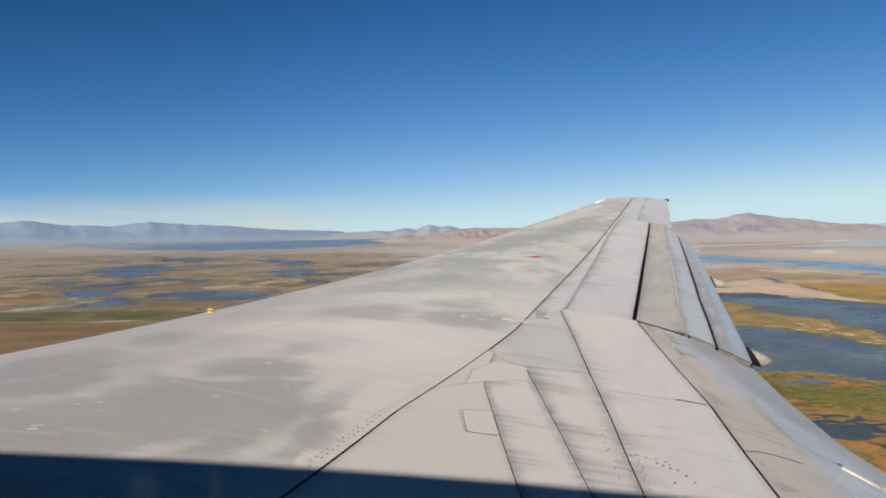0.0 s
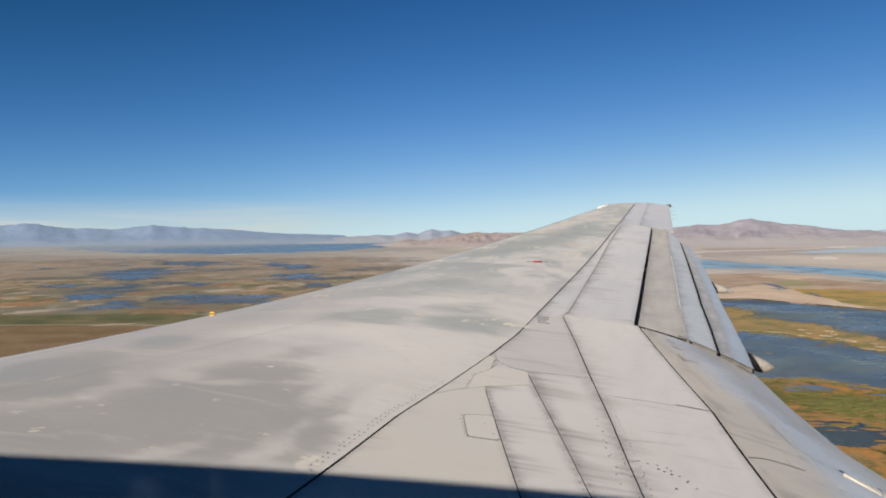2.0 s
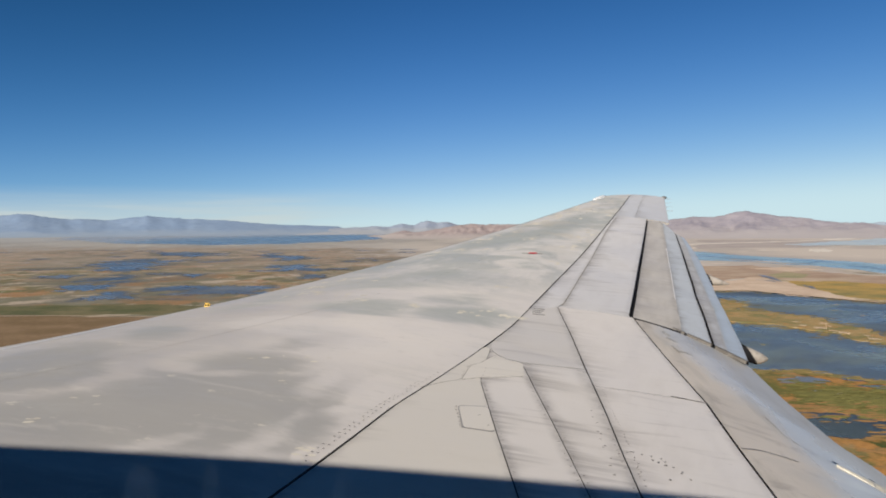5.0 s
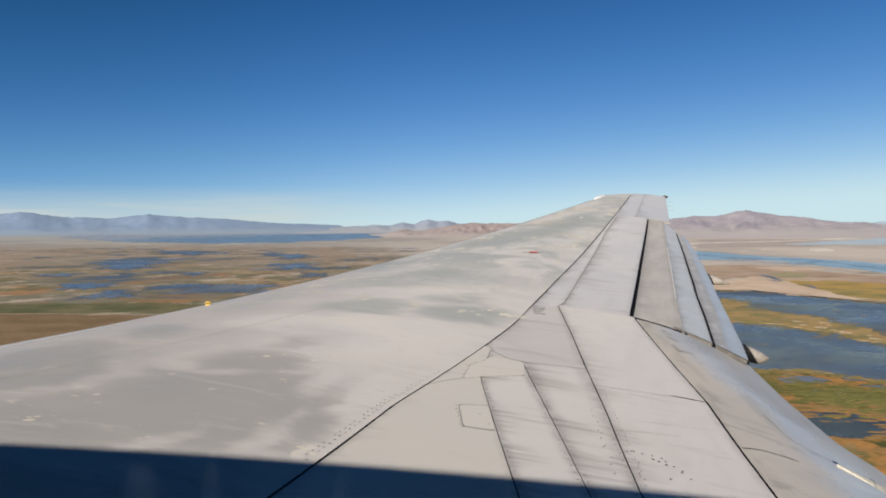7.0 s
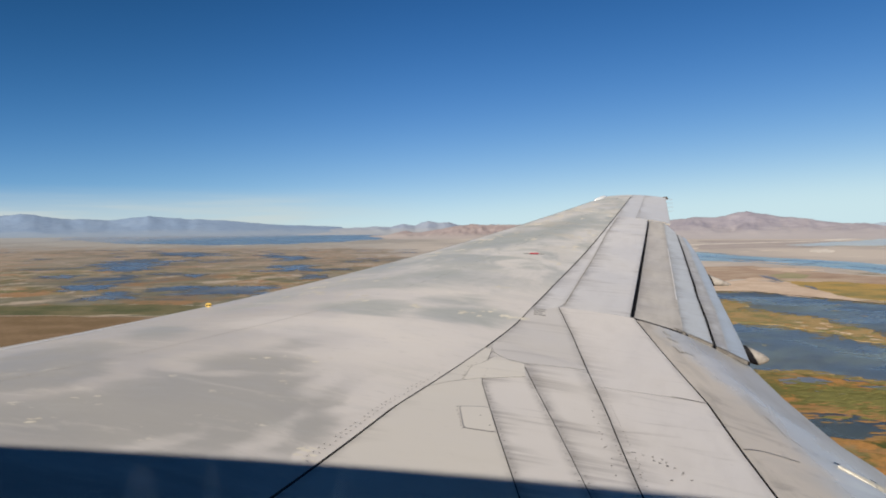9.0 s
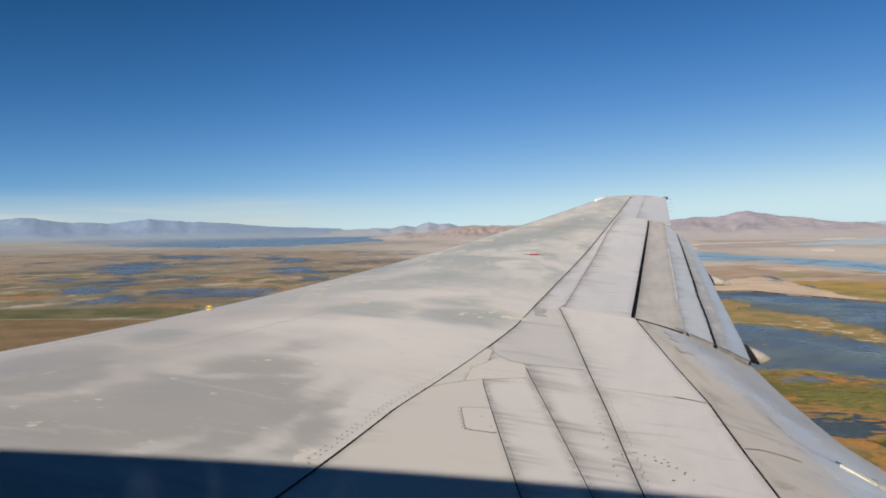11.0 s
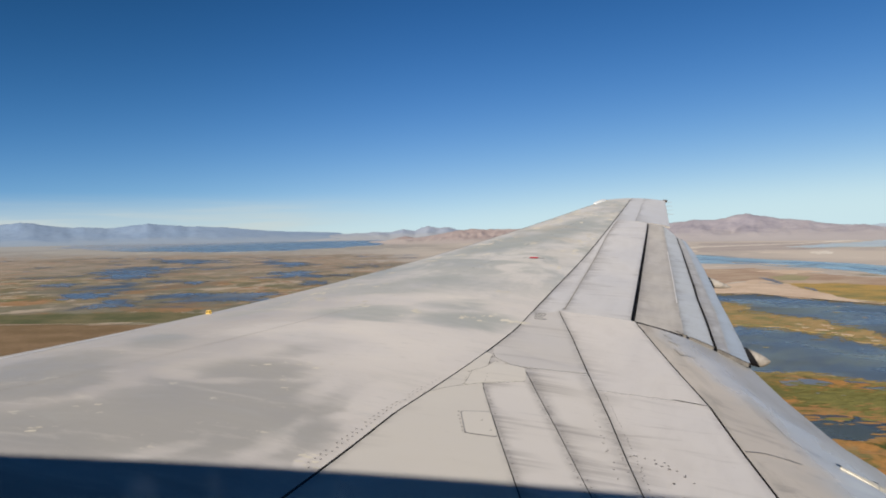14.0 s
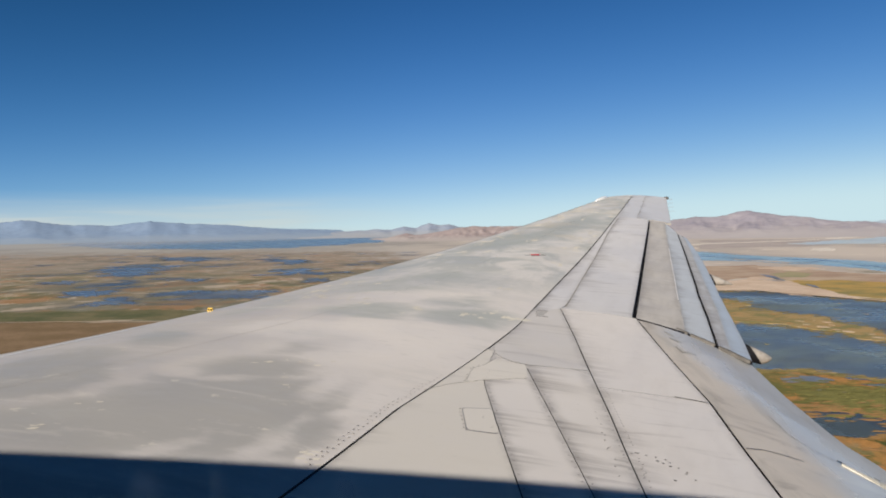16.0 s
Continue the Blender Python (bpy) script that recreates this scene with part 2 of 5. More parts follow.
def flap_gloss():
    """Glossy flap paint, brown with exhaust grime along its front edge, with shade painted in aft of the bend."""
    n = Nodes("inboard_flap_paint", 0.26)
    uv = n.t.nodes.new("ShaderNodeUVMap")
    uv.uv_map = "run"
    sep = n.t.nodes.new("ShaderNodeSeparateXYZ")
    n.link(uv.outputs[0], sep.inputs[0])
    big = n.noise(1.2, 5, n.coords((0.7, 1.2, 1)), 0.6, 0.6)
    c = n.mix(n.band(big, 0.4, 0.65), (0.53, 0.522, 0.50), (0.465, 0.462, 0.445))
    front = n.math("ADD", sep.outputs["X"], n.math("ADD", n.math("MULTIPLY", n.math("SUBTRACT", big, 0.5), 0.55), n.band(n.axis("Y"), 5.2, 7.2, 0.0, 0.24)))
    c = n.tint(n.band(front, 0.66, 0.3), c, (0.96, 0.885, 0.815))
    # aft of the bend the colour is darkened in place of shade
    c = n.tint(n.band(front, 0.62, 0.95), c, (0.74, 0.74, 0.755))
    smear = n.noise(2.1, 8, n.coords((0.8, 1.2, 1), 25), 0.64, 1.0)
    c = n.mix(n.math("MULTIPLY", n.band(smear, 0.52, 0.68), n.band(front, 0.9, 0.2, 0.1, 0.45)), c, (0.19, 0.165, 0.15))
    lane = n.noise(2.6, 6, n.coords((2.2, 0.35, 1), -8), 0.6, 0.4)
    c = n.mix(n.band(lane, 0.5, 0.66, 0, 0.3), c, (0.25, 0.245, 0.24))
    n.bsdf.inputs["Specular IOR Level"].default_value = 0.5
    dull = n.math("ADD", n.band(front, 0.3, 0.62, 0.45, 0.2), n.band(front, 0.7, 0.95, 0.0, 0.16))
    n.colour(c).rough(n.math("ADD", dull, n.band(lane, 0.45, 0.65, 0, 0.12)))
    return n.bump(n.noise(1.1, 3, n.coords((1, 0.6, 1))), 0.12, 0.03).m


def plain(name, base, rough=0.5, metal=0.0, vary=0.15, scale=6.0):
    n = Nodes(name, rough, metal)
    c = n.mix(n.band(n.noise(scale, 4), 0.35, 0.7), base, tuple(v * (1 - vary) for v in base))
    return n.colour(c).m


def flats():
    """Salt marsh: straw, rust, olive and bare pale mud, with a dry plain beyond; distance haze is put into the colours.
    """
    n = Nodes("marsh_ground", 0.95)
    n.bsdf.inputs["Specular IOR Level"].default_value = 0.1
    a = n.noise(0.016, 8, None, 0.6, 0.8)
    b = n.noise(0.028, 8, n.coords((1.0, 0.8, 1), 30), 0.64, 0.5)
    d = n.noise(0.045, 7, n.coords((1, 0.7, 1), -25), 0.62, 0.5)
    e = n.noise(0.2, 8, None, 0.72)
    c = n.mix(n.band(a, 0.45, 0.55), (0.34, 0.245, 0.13), (0.21, 0.185, 0.09))
    c = n.mix(n.band(b, 0.53, 0.59, 0, 0.9), c, (0.38, 0.20, 0.10))
    c = n.mix(n.band(b, 0.44, 0.39, 0, 0.85), c, (0.13, 0.145, 0.06))
    c = n.mix(n.band(d, 0.53, 0.6, 0, 0.9), c, (0.49, 0.385, 0.29))
    c = n.mix(n.band(d, 0.41, 0.35, 0, 0.8), c, (0.15, 0.135, 0.105))
    c = n.mix(n.band(e, 0.5, 0.72, 0, 0.5), c, (0.17, 0.14, 0.09))
    c = n.mix(n.band(n.noise(0.1, 8, n.coords((1, 0.7, 1)), 0.7), 0.59, 0.64, 0, 0.95), c, (0.64, 0.56, 0.46))
    x, y = n.axis("X"), n.axis("Y")
    c = n.mix(n.math("MULTIPLY", n.band(n.noise(0.006, 6, n.coords((1, 0.5, 1), 10), 0.6, 0.6), 0.46, 0.58, 0, 0.8), n.band(x, 0, -80)), c, (0.205, 0.19, 0.135))
    # dry: far marsh paled by distance, haze put into the colour
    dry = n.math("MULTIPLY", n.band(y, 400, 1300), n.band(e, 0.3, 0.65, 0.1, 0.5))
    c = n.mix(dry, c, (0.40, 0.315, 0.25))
    left = n.band(x, -30, -90)
    c = n.mix(n.math("MULTIPLY", left, n.band(n.noise(0.02, 7, n.coords((1, 0.6, 1), 15), 0.6, 0.6), 0.525, 0.6, 0, 0.8)), c, (0.35, 0.19, 0.09))
    c = n.mix(n.math("MULTIPLY", left, n.band(n.noise(0.024, 7, n.coords((1, 0.6, 1), -15), 0.6, 0.6), 0.53, 0.6, 0, 0.8)), c, (0.14, 0.135, 0.07))
    c = n.mix(n.math("MULTIPLY", left, n.band(n.noise(0.05, 7, n.coords((0.8, 0.9, 1), 5), 0.62, 0.4), 0.6, 0.65, 0, 0.8)), c, (0.53, 0.44, 0.35))
    c = n.mix(n.math("MULTIPLY", left, n.band(n.noise(0.034, 8, n.coords((1.1, 0.5, 1), 25), 0.66, 0.4), 0.56, 0.615, 0, 0.8)), c, (0.52, 0.42, 0.32))
    # the left marsh paled once more with range, painted haze
    c = n.mix(n.math("MULTIPLY", left, n.band(y, 560, 1000, 0, 0.5)), c, (0.37, 0.30, 0.245))
    near = n.math("MULTIPLY", n.band(y, 340, 220), n.band(x, -20, 40))
    c = n.mix(n.math("MULTIPLY", near, n.band(a, 0.38, 0.52)), c, (0.14, 0.135, 0.04))
    c = n.mix(n.math("MULTIPLY", near, n.band(n.noise(0.05, 8, None, 0.65, 0.6), 0.47, 0.56)), c, (0.42, 0.215, 0.07))
    c = n.mix(n.math("MULTIPLY", near, n.band(d, 0.42, 0.34)), c, (0.07, 0.085, 0.025))
    g = n.noise(0.7, 7, n.coords((1, 0.8, 1), 15), 0.7, 0.4)
    c = n.tint(n.math("MULTIPLY", n.band(g, 0.42, 0.62, 0, 0.7), n.band(y, 700, 200, 0.2, 0.6)), c, (0.55, 0.55, 0.53))
    c = n.mix(n.math("MULTIPLY", n.band(g, 0.36, 0.28), n.band(d, 0.45, 0.6)), c, (0.46, 0.37, 0.24))
    wet = n.math("ADD", n.noise(0.011, 10, n.coords((1.1, 0.9, 1), 20), 0.68, 0.6), n.math("MULTIPLY", n.math("SUBTRACT", n.noise(0.004, 2), 0.5), 0.35))
    marsh = n.math("MULTIPLY", n.math("MULTIPLY", n.band(x, -70, -130), n.band(y, 405, 440)), n.band(y, 1700, 1200))
    pool = n.math("MULTIPLY", n.band(wet, 0.60, 0.65), marsh)
    damp = n.math("MULTIPLY", n.band(wet, 0.51, 0.56), marsh)
    # faint bluish haze tint over the left marsh
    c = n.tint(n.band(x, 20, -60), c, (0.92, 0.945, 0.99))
    c = n.mix(n.math("MULTIPLY", damp, 0.6), c, (0.15, 0.14, 0.11))
    c = n.mix(pool, c, (0.06, 0.075, 0.095))
    n.rough(n.math("SUBTRACT", 0.95, n.math("MULTIPLY", pool, 0.65)))
    n.link(n.math("ADD", 0.1, n.math("MULTIPLY", pool, 0.4)), n.bsdf.inputs["Specular IOR Level"])
    edge = n.math("ADD", n.band(x, -420, 110, 1500, 640), n.math("MULTIPLY", n.math("SUBTRACT", n.noise(0.004, 6), 0.5), 700))
    far = n.band(n.math("ADD", n.math("SUBTRACT", y, edge), n.math("MULTIPLY", n.math("SUBTRACT", d, 0.5), 900)), -120, 120)
    plainc = n.mix(n.band(n.noise(0.006, 7, n.coords((1, 0.5, 1))), 0.4, 0.62), (0.535, 0.47, 0.41), (0.425, 0.376, 0.338))
    plainc = n.mix(n.band(n.noise(0.01, 7), 0.6, 0.68), plainc, (0.72, 0.63, 0.53))
    # distance haze painted on the plain: greyed to the left, then with range
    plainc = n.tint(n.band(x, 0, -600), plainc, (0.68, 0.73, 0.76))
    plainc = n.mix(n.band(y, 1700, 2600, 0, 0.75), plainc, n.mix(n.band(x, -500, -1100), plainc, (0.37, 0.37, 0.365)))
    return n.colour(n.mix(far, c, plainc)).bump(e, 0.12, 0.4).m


def water_mat(name, deep, rough, tint=None, gloss=0.5, flat=None):
    """Shallow water over mud, with shoals, weed and wind lanes."""
    n = Nodes(name, rough)
    shoal = tint or tuple(v * 1.6 for v in deep)
    c = n.mix(n.band(n.noise(0.03, 6, n.coords((1, 0.6, 1)), 0.6, 0.5), 0.48, 0.62, 0, 0.8), deep, shoal)
    c = n.mix(n.band(n.noise(0.11, 7, n.coords((0.7, 0.5, 1), 20), 0.65, 0.6), 0.52, 0.66, 0, 0.55), c, shoal)
    c = n.tint(n.band(n.noise(0.014, 6, n.coords((1, 0.7, 1), -15), 0.6, 0.5), 0.5, 0.62, 0, 0.6), c, (0.72, 0.76, 0.84))
    # flat: a fade to a pale tone along X, painted haze on the lake
    if flat:
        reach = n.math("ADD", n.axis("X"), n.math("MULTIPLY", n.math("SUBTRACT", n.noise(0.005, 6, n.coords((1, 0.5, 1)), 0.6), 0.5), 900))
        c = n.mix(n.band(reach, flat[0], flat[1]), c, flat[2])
    n.bsdf.inputs["IOR"].default_value = 1.33
    n.bsdf.inputs["Specular IOR Level"].default_value = gloss
    n.rough(n.band(n.noise(0.02, 5, n.coords((0.6, 1, 1), 30)), 0.4, 0.65, rough * 0.8, rough * 1.4))
    return n.colour(c).bump(n.noise(1.5, 4), 0.5, 0.3).m


def rock(name, low, high, scale, fleck=0.6):
    n = Nodes(name, 0.95)
    n.bsdf.inputs["Specular IOR Level"].default_value = 0.05
    c = n.mix(n.band(n.noise(scale, 8, n.coords((1, 1, 2)), 0.65), 0.38, 0.64), low, high)
    c = n.tint(n.band(n.noise(scale * 9, 6, n.coords((1, 1, 2)), 0.7), 0.48, 0.66, 0, fleck), c, (0.68, 0.68, 0.7))
    return n.colour(c).m


def pale_foot_rock(name, low, high, foot_tone, z0, z1, scale):
    """Bare rock above a paler foot: gravel fans on the near hills, painted distance haze on the far ranges."""
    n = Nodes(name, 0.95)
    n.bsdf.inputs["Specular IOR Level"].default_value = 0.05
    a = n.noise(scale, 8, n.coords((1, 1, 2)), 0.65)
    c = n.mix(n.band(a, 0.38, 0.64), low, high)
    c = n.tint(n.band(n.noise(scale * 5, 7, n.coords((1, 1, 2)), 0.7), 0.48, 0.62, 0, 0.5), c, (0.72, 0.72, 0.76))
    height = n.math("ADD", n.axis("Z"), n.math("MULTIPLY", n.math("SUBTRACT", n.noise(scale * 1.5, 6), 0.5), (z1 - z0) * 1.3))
    return n.colour(n.mix(n.band(height, z1, z0), c, foot_tone)).m


def grass_mat():
    n = Nodes("island_grass", 0.95)
    n.bsdf.inputs["Specular IOR Level"].default_value = 0.05
    c = n.mix(n.band(n.noise(0.09, 7, None, 0.65, 0.5), 0.42, 0.58), (0.36, 0.25, 0.115), (0.205, 0.185, 0.08))
    c = n.mix(n.band(n.noise(0.16, 7, n.coords((1, 0.7, 1), 40), 0.65), 0.54, 0.62, 0, 0.9), c, (0.40, 0.225, 0.09))
    c = n.mix(n.band(n.noise(0.5, 7, None, 0.7), 0.57, 0.66, 0, 0.8), c, (0.47, 0.395, 0.30))
    c = n.mix(n.band(n.noise(0.8, 7, None, 0.7), 0.42, 0.34, 0, 0.8), c, (0.10, 0.105, 0.07))
    return n.colour(c).m


M_SKIN = skin_paint()
M_PANEL = panel_paint("panel_paint", (0.645, 0.61, 0.575), 0.66)
M_CLEAN = panel_paint("clean_panel_paint", (0.65, 0.615, 0.585), 0.4, worn=(0.15, 0.35))
M_CREAM = panel_paint("cream_panel_paint", (0.62, 0.585, 0.53), 0.3)
M_FLAP = panel_paint("flap_paint", (0.50, 0.47, 0.43), 0.5, worn=(0.38, 0.5))
M_PALE = panel_paint("pale_blue_panel_paint", (0.555, 0.56, 0.578), 0.5, -22, 0.35, 0.36)
M_GLOSS = flap_gloss()
M_EDGE = panel_paint("flap_edge_paint", (0.38, 0.44, 0.52), 0.3)
M_AFT = panel_paint("flap_aft_paint", (0.465, 0.495, 0.53), 0.7, -22, worn=(0.25, 0.7))
M_TAB = panel_paint("flap_tab_paint", (0.455, 0.46, 0.47), 0.75, -22, worn=(0.55, 0.8))
M_LILAC = panel_paint("outboard_panel_paint", (0.60, 0.587, 0.584), 0.8, -22, 0.6, 0.42, (0.15, 1.0))
M_SHADE = panel_paint("grey_panel_paint", (0.545, 0.52, 0.497), 0.4)
M_NOSE = plain("bright_nose_paint", (0.72, 0.71, 0.69), 0.3)
M_DARK = plain("joint_sealant", (0.012, 0.012, 0.014), 0.7)
M_DARK.node_tree.nodes["Principled BSDF"].inputs["Specular IOR Level"].default_value = 0.05
M_JOINT = plain("joint_dirt", (0.05, 0.047, 0.045), 0.8)
M_GREY = plain("underside_paint", (0.42, 0.42, 0.42), 0.45)
M_HULL = plain("fuselage_paint", (0.05, 0.07, 0.16), 0.3)
M_YELLOW = plain("yellow_enamel", (0.70, 0.45, 0.07), 0.45)
M_RED = plain("red_enamel", (0.55, 0.015, 0.025), 0.5)
M_WHITE = plain("white_lens", (0.85, 0.85, 0.82), 0.2)
M_CHIP = plain("bare_primer", (0.66, 0.62, 0.53), 0.6)
M_RIVET = plain("rivet_dirt", (0.10, 0.09, 0.085), 0.6)
M_SEAL = plain("old_seal", (0.54, 0.51, 0.43), 0.6, 0, 0.3, 20)
M_LAP = plain("worn_joint", (0.455, 0.435, 0.41), 0.6, 0, 0.3, 3)
M_BLEND = plain("rubbed_joint", (0.42, 0.435, 0.455), 0.55, 0, 0.3, 5)
M_SCUFF = plain("scuffed_dirt", (0.33, 0.31, 0.28), 0.7, 0, 0.5, 30)
M_BUFF = plain("buff_seal", (0.14, 0.128, 0.112), 0.55, 0, 0.35, 12)
M_STENCIL = plain("stencil_ink", (0.28, 0.27, 0.27), 0.6)
M_INK = plain("faded_ink", (0.36, 0.35, 0.345), 0.6)
M_FAIR = plain("fairing_paint", (0.35, 0.32, 0.285), 0.45, 0.0, 0.4, 14)
M_GROUND = flats()
M_WATER = water_mat("marsh_water", (0.085, 0.1, 0.112), 0.3, (0.16, 0.175, 0.125))
# the lake's left end pales to grey, haze put into the colour
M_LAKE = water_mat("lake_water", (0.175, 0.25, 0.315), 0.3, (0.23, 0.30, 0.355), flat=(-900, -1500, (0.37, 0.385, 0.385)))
M_SALT = water_mat("shallow_salt_water", (0.50, 0.58, 0.60), 0.4, (0.58, 0.58, 0.55))
# far ranges: blue distance haze put into rock and foot colours
M_FAR = pale_foot_rock("hazed_range_rock", (0.222, 0.302, 0.428), (0.238, 0.316, 0.434), (0.288, 0.35, 0.43), 4, 36, 0.006)
M_FAINT = pale_foot_rock("hazed_faint_rock", (0.40, 0.48, 0.57), (0.44, 0.51, 0.58), (0.47, 0.53, 0.58), 8, 40, 0.006)
M_JAG = pale_foot_rock("hazed_jagged_rock", (0.28, 0.325, 0.415), (0.34, 0.375, 0.44), (0.38, 0.40, 0.43), 8, 40, 0.006)
# desert mountain: pink rock greyed to lilac, haze mixed into its colour
M_HILL = pale_foot_rock("hazed_pink_rock", (0.308, 0.285, 0.325), (0.38, 0.35, 0.375), (0.447, 0.41, 0.408), 4, 38, 0.006)
M_BROWN = pale_foot_rock("brown_hill_rock", (0.35, 0.287, 0.278), (0.42, 0.352, 0.336), (0.46, 0.405, 0.38), 2, 16, 0.008)
M_SAND = rock("sand", (0.53, 0.40, 0.30), (0.63, 0.50, 0.385), 0.06)
M_HEATH = rock("red_brown_grass", (0.36, 0.255, 0.19), (0.46, 0.36, 0.27), 0.03, 0.4)
M_MARSH = water_mat("shallow_marsh_water", (0.10, 0.125, 0.16), 0.3, (0.2, 0.185, 0.15))
M_RIVER = water_mat("river_water", (0.27, 0.40, 0.47), 0.32, (0.38, 0.48, 0.52))
M_PALE_SAND = rock("salt_sand", (0.62, 0.56, 0.49), (0.72, 0.67, 0.60), 0.05, 0.3)
M_MUD = rock("drying_mud", (0.38, 0.33, 0.31), (0.46, 0.40, 0.37), 0.02)
M_MEADOW = rock("wet_meadow", (0.10, 0.108, 0.055), (0.185, 0.16, 0.09), 0.03)
M_GREEN = rock("dry_meadow", (0.27, 0.26, 0.15), (0.36, 0.31, 0.19), 0.04, 0.4)
M_FIELD = rock("bare_field", (0.18, 0.125, 0.07), (0.24, 0.165, 0.10), 0.05)
M_OCHRE = rock("ochre_grass", (0.44, 0.29, 0.10), (0.24, 0.21, 0.09), 0.03)
M_ISLE = grass_mat()
M_DAMP = rock("wet_mud", (0.13, 0.135, 0.125), (0.24, 0.205, 0.16), 0.05)
M_REED = rock("reed", (0.30, 0.215, 0.085), (0.17, 0.15, 0.06), 0.3)
M_SEDGE = rock("sedge", (0.15, 0.145, 0.05), (0.20, 0.18, 0.06), 0.3)
M_RUST = rock("rust_reed", (0.34, 0.185, 0.075), (0.25, 0.17, 0.07), 0.3)
M_DEEP = water_mat("dark_pond_water", (0.022, 0.028, 0.038), 0.25, (0.06, 0.065, 0.045), 0.22)
M_SHOAL = water_mat("muddy_water", (0.14, 0.14, 0.145), 0.35, (0.22, 0.19, 0.15), 0.4)


def mesh_from(name, verts, faces, mat, parent=None, label="", smooth=True):
    me = bpy.data.meshes.new(name)
    me.from_pydata(verts, [], faces)
    me.materials.append(mat)
    if smooth:
        me.polygons.foreach_set("use_smooth", [True] * len(me.polygons))
    me.update()
    ob = new(name, me)
    if parent:
        ob.parent = parent
    return tagged(ob, label)


def part(name, bm, mat, parent, label="", smooth=False):
    bmesh.ops.recalc_face_normals(bm, faces=bm.faces)
    me = bpy.data.meshes.new(name)
    bm.to_mesh(me)
    bm.free()
    me.materials.append(mat)
    if smooth:
        me.polygons.foreach_set("use_smooth", [True] * len(me.polygons))
    ob = new(name, me)
    ob.parent = parent
    return tagged(ob, label)


# ---- ground, water and mountains ----
def ground_sheet():
    rings = [0, 40, 80, 120, 160, 200, 260, 340, 440, 580, 760, 1000, 1300, 1700, 2200, 2800, 3500, 4200, 4900]
    seg = 96
    verts, faces = [(0, 0, 0)], []
    for r in rings[1:]:
        for k in range(seg):
            a = 2 * math.pi * k / seg
            verts.append((r * math.sin(a), r * math.cos(a), 0))
    for k in range(seg):
        faces.append((0, 1 + (k + 1) % seg, 1 + k))
    for i in range(len(rings) - 2):
        o = 1 + i * seg
        for k in range(seg):
            faces.append((o + k, o + (k + 1) % seg, o + seg + (k + 1) % seg, o + seg + k))
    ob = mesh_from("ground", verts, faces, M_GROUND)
    return tagged(ob, "salt marsh flats with rust and olive grass and pale mud", "ground", kind="structure")


ground_sheet()


LOOSE = {"grass_island": "islands in the ponds", "sand_bar": "bars of sand", "sand_patch": "patches of bare sand"}


def outline(cx, cy, rx, ry, turn, seed, rough=0.5, n=150):
    """An irregular shore line round (cx, cy)."""
    pts = []
    for k in range(n):
        a = 2 * math.pi * k / n
        p = Vector((math.cos(a) * 1.3 + seed * 3.7, math.sin(a) * 1.3, seed))
        f = 1 + rough * (noise.noise(p) + 0.6 * noise.noise(p * 2.7) + 0.4 * noise.noise(p * 6.1) + 0.32 * noise.noise(p * 14) + 0.25 * noise.noise(p * 31))
        u, v = rx * f * math.cos(a), ry * f * math.sin(a)
        c, s = math.cos(radians(turn)), math.sin(radians(turn))
        pts.append((cx + u * c - v * s, cy + u * s + v * c))
    return pts


def sheet(name, pts, z, mat, label, cat, rim=0.0):
    """A low flat body with the given shore line and a steep edge to the ground."""
    n = len(pts)
    if sum(pts[k - 1][0] * pts[k][1] - pts[k][0] * pts[k - 1][1] for k in range(n)) < 0:
        pts = pts[::-1]
    verts = [(x, y, z) for x, y in pts] + [(x, y, -0.05) for x, y in pts]
    wet = name in ("pond", "lake", "salt_pond", "river_channel")
    if wet:
        verts = verts[:n]
    faces = [tuple(range(n))] + [] if wet else [tuple(range(n))] + [(k, n + k, n + (k + 1) % n, (k + 1) % n) for k in range(n)]
    ob = mesh_from(name, verts, faces, mat, smooth=False)
    if name in LOOSE:
        return tagged(ob, label, cat, LOOSE[name])
    return tagged(ob, label, cat, kind="structure")


def ragged(pts, amount, seed, n=14):
    """The outline with a broken natural shore."""
    out = []
    for i, p in enumerate(pts):
        q = pts[(i + 1) % len(pts)]
        for k in range(n):
            t = k / n
            v = Vector((i + t + seed, seed * 2.3, 0))
            w = v + Vector((9, 0, 0))
            dx = noise.noise(v * 1.7) + 0.7 * noise.noise(v * 4.3) + 0.5 * noise.noise(v * 11)
            dy = noise.noise(w * 1.9) + 0.7 * noise.noise(w * 4.9) + 0.5 * noise.noise(w * 12)
            out.append((p[0] + (q[0] - p[0]) * t + amount * dx, p[1] + (q[1] - p[1]) * t + amount * dy))
    return out


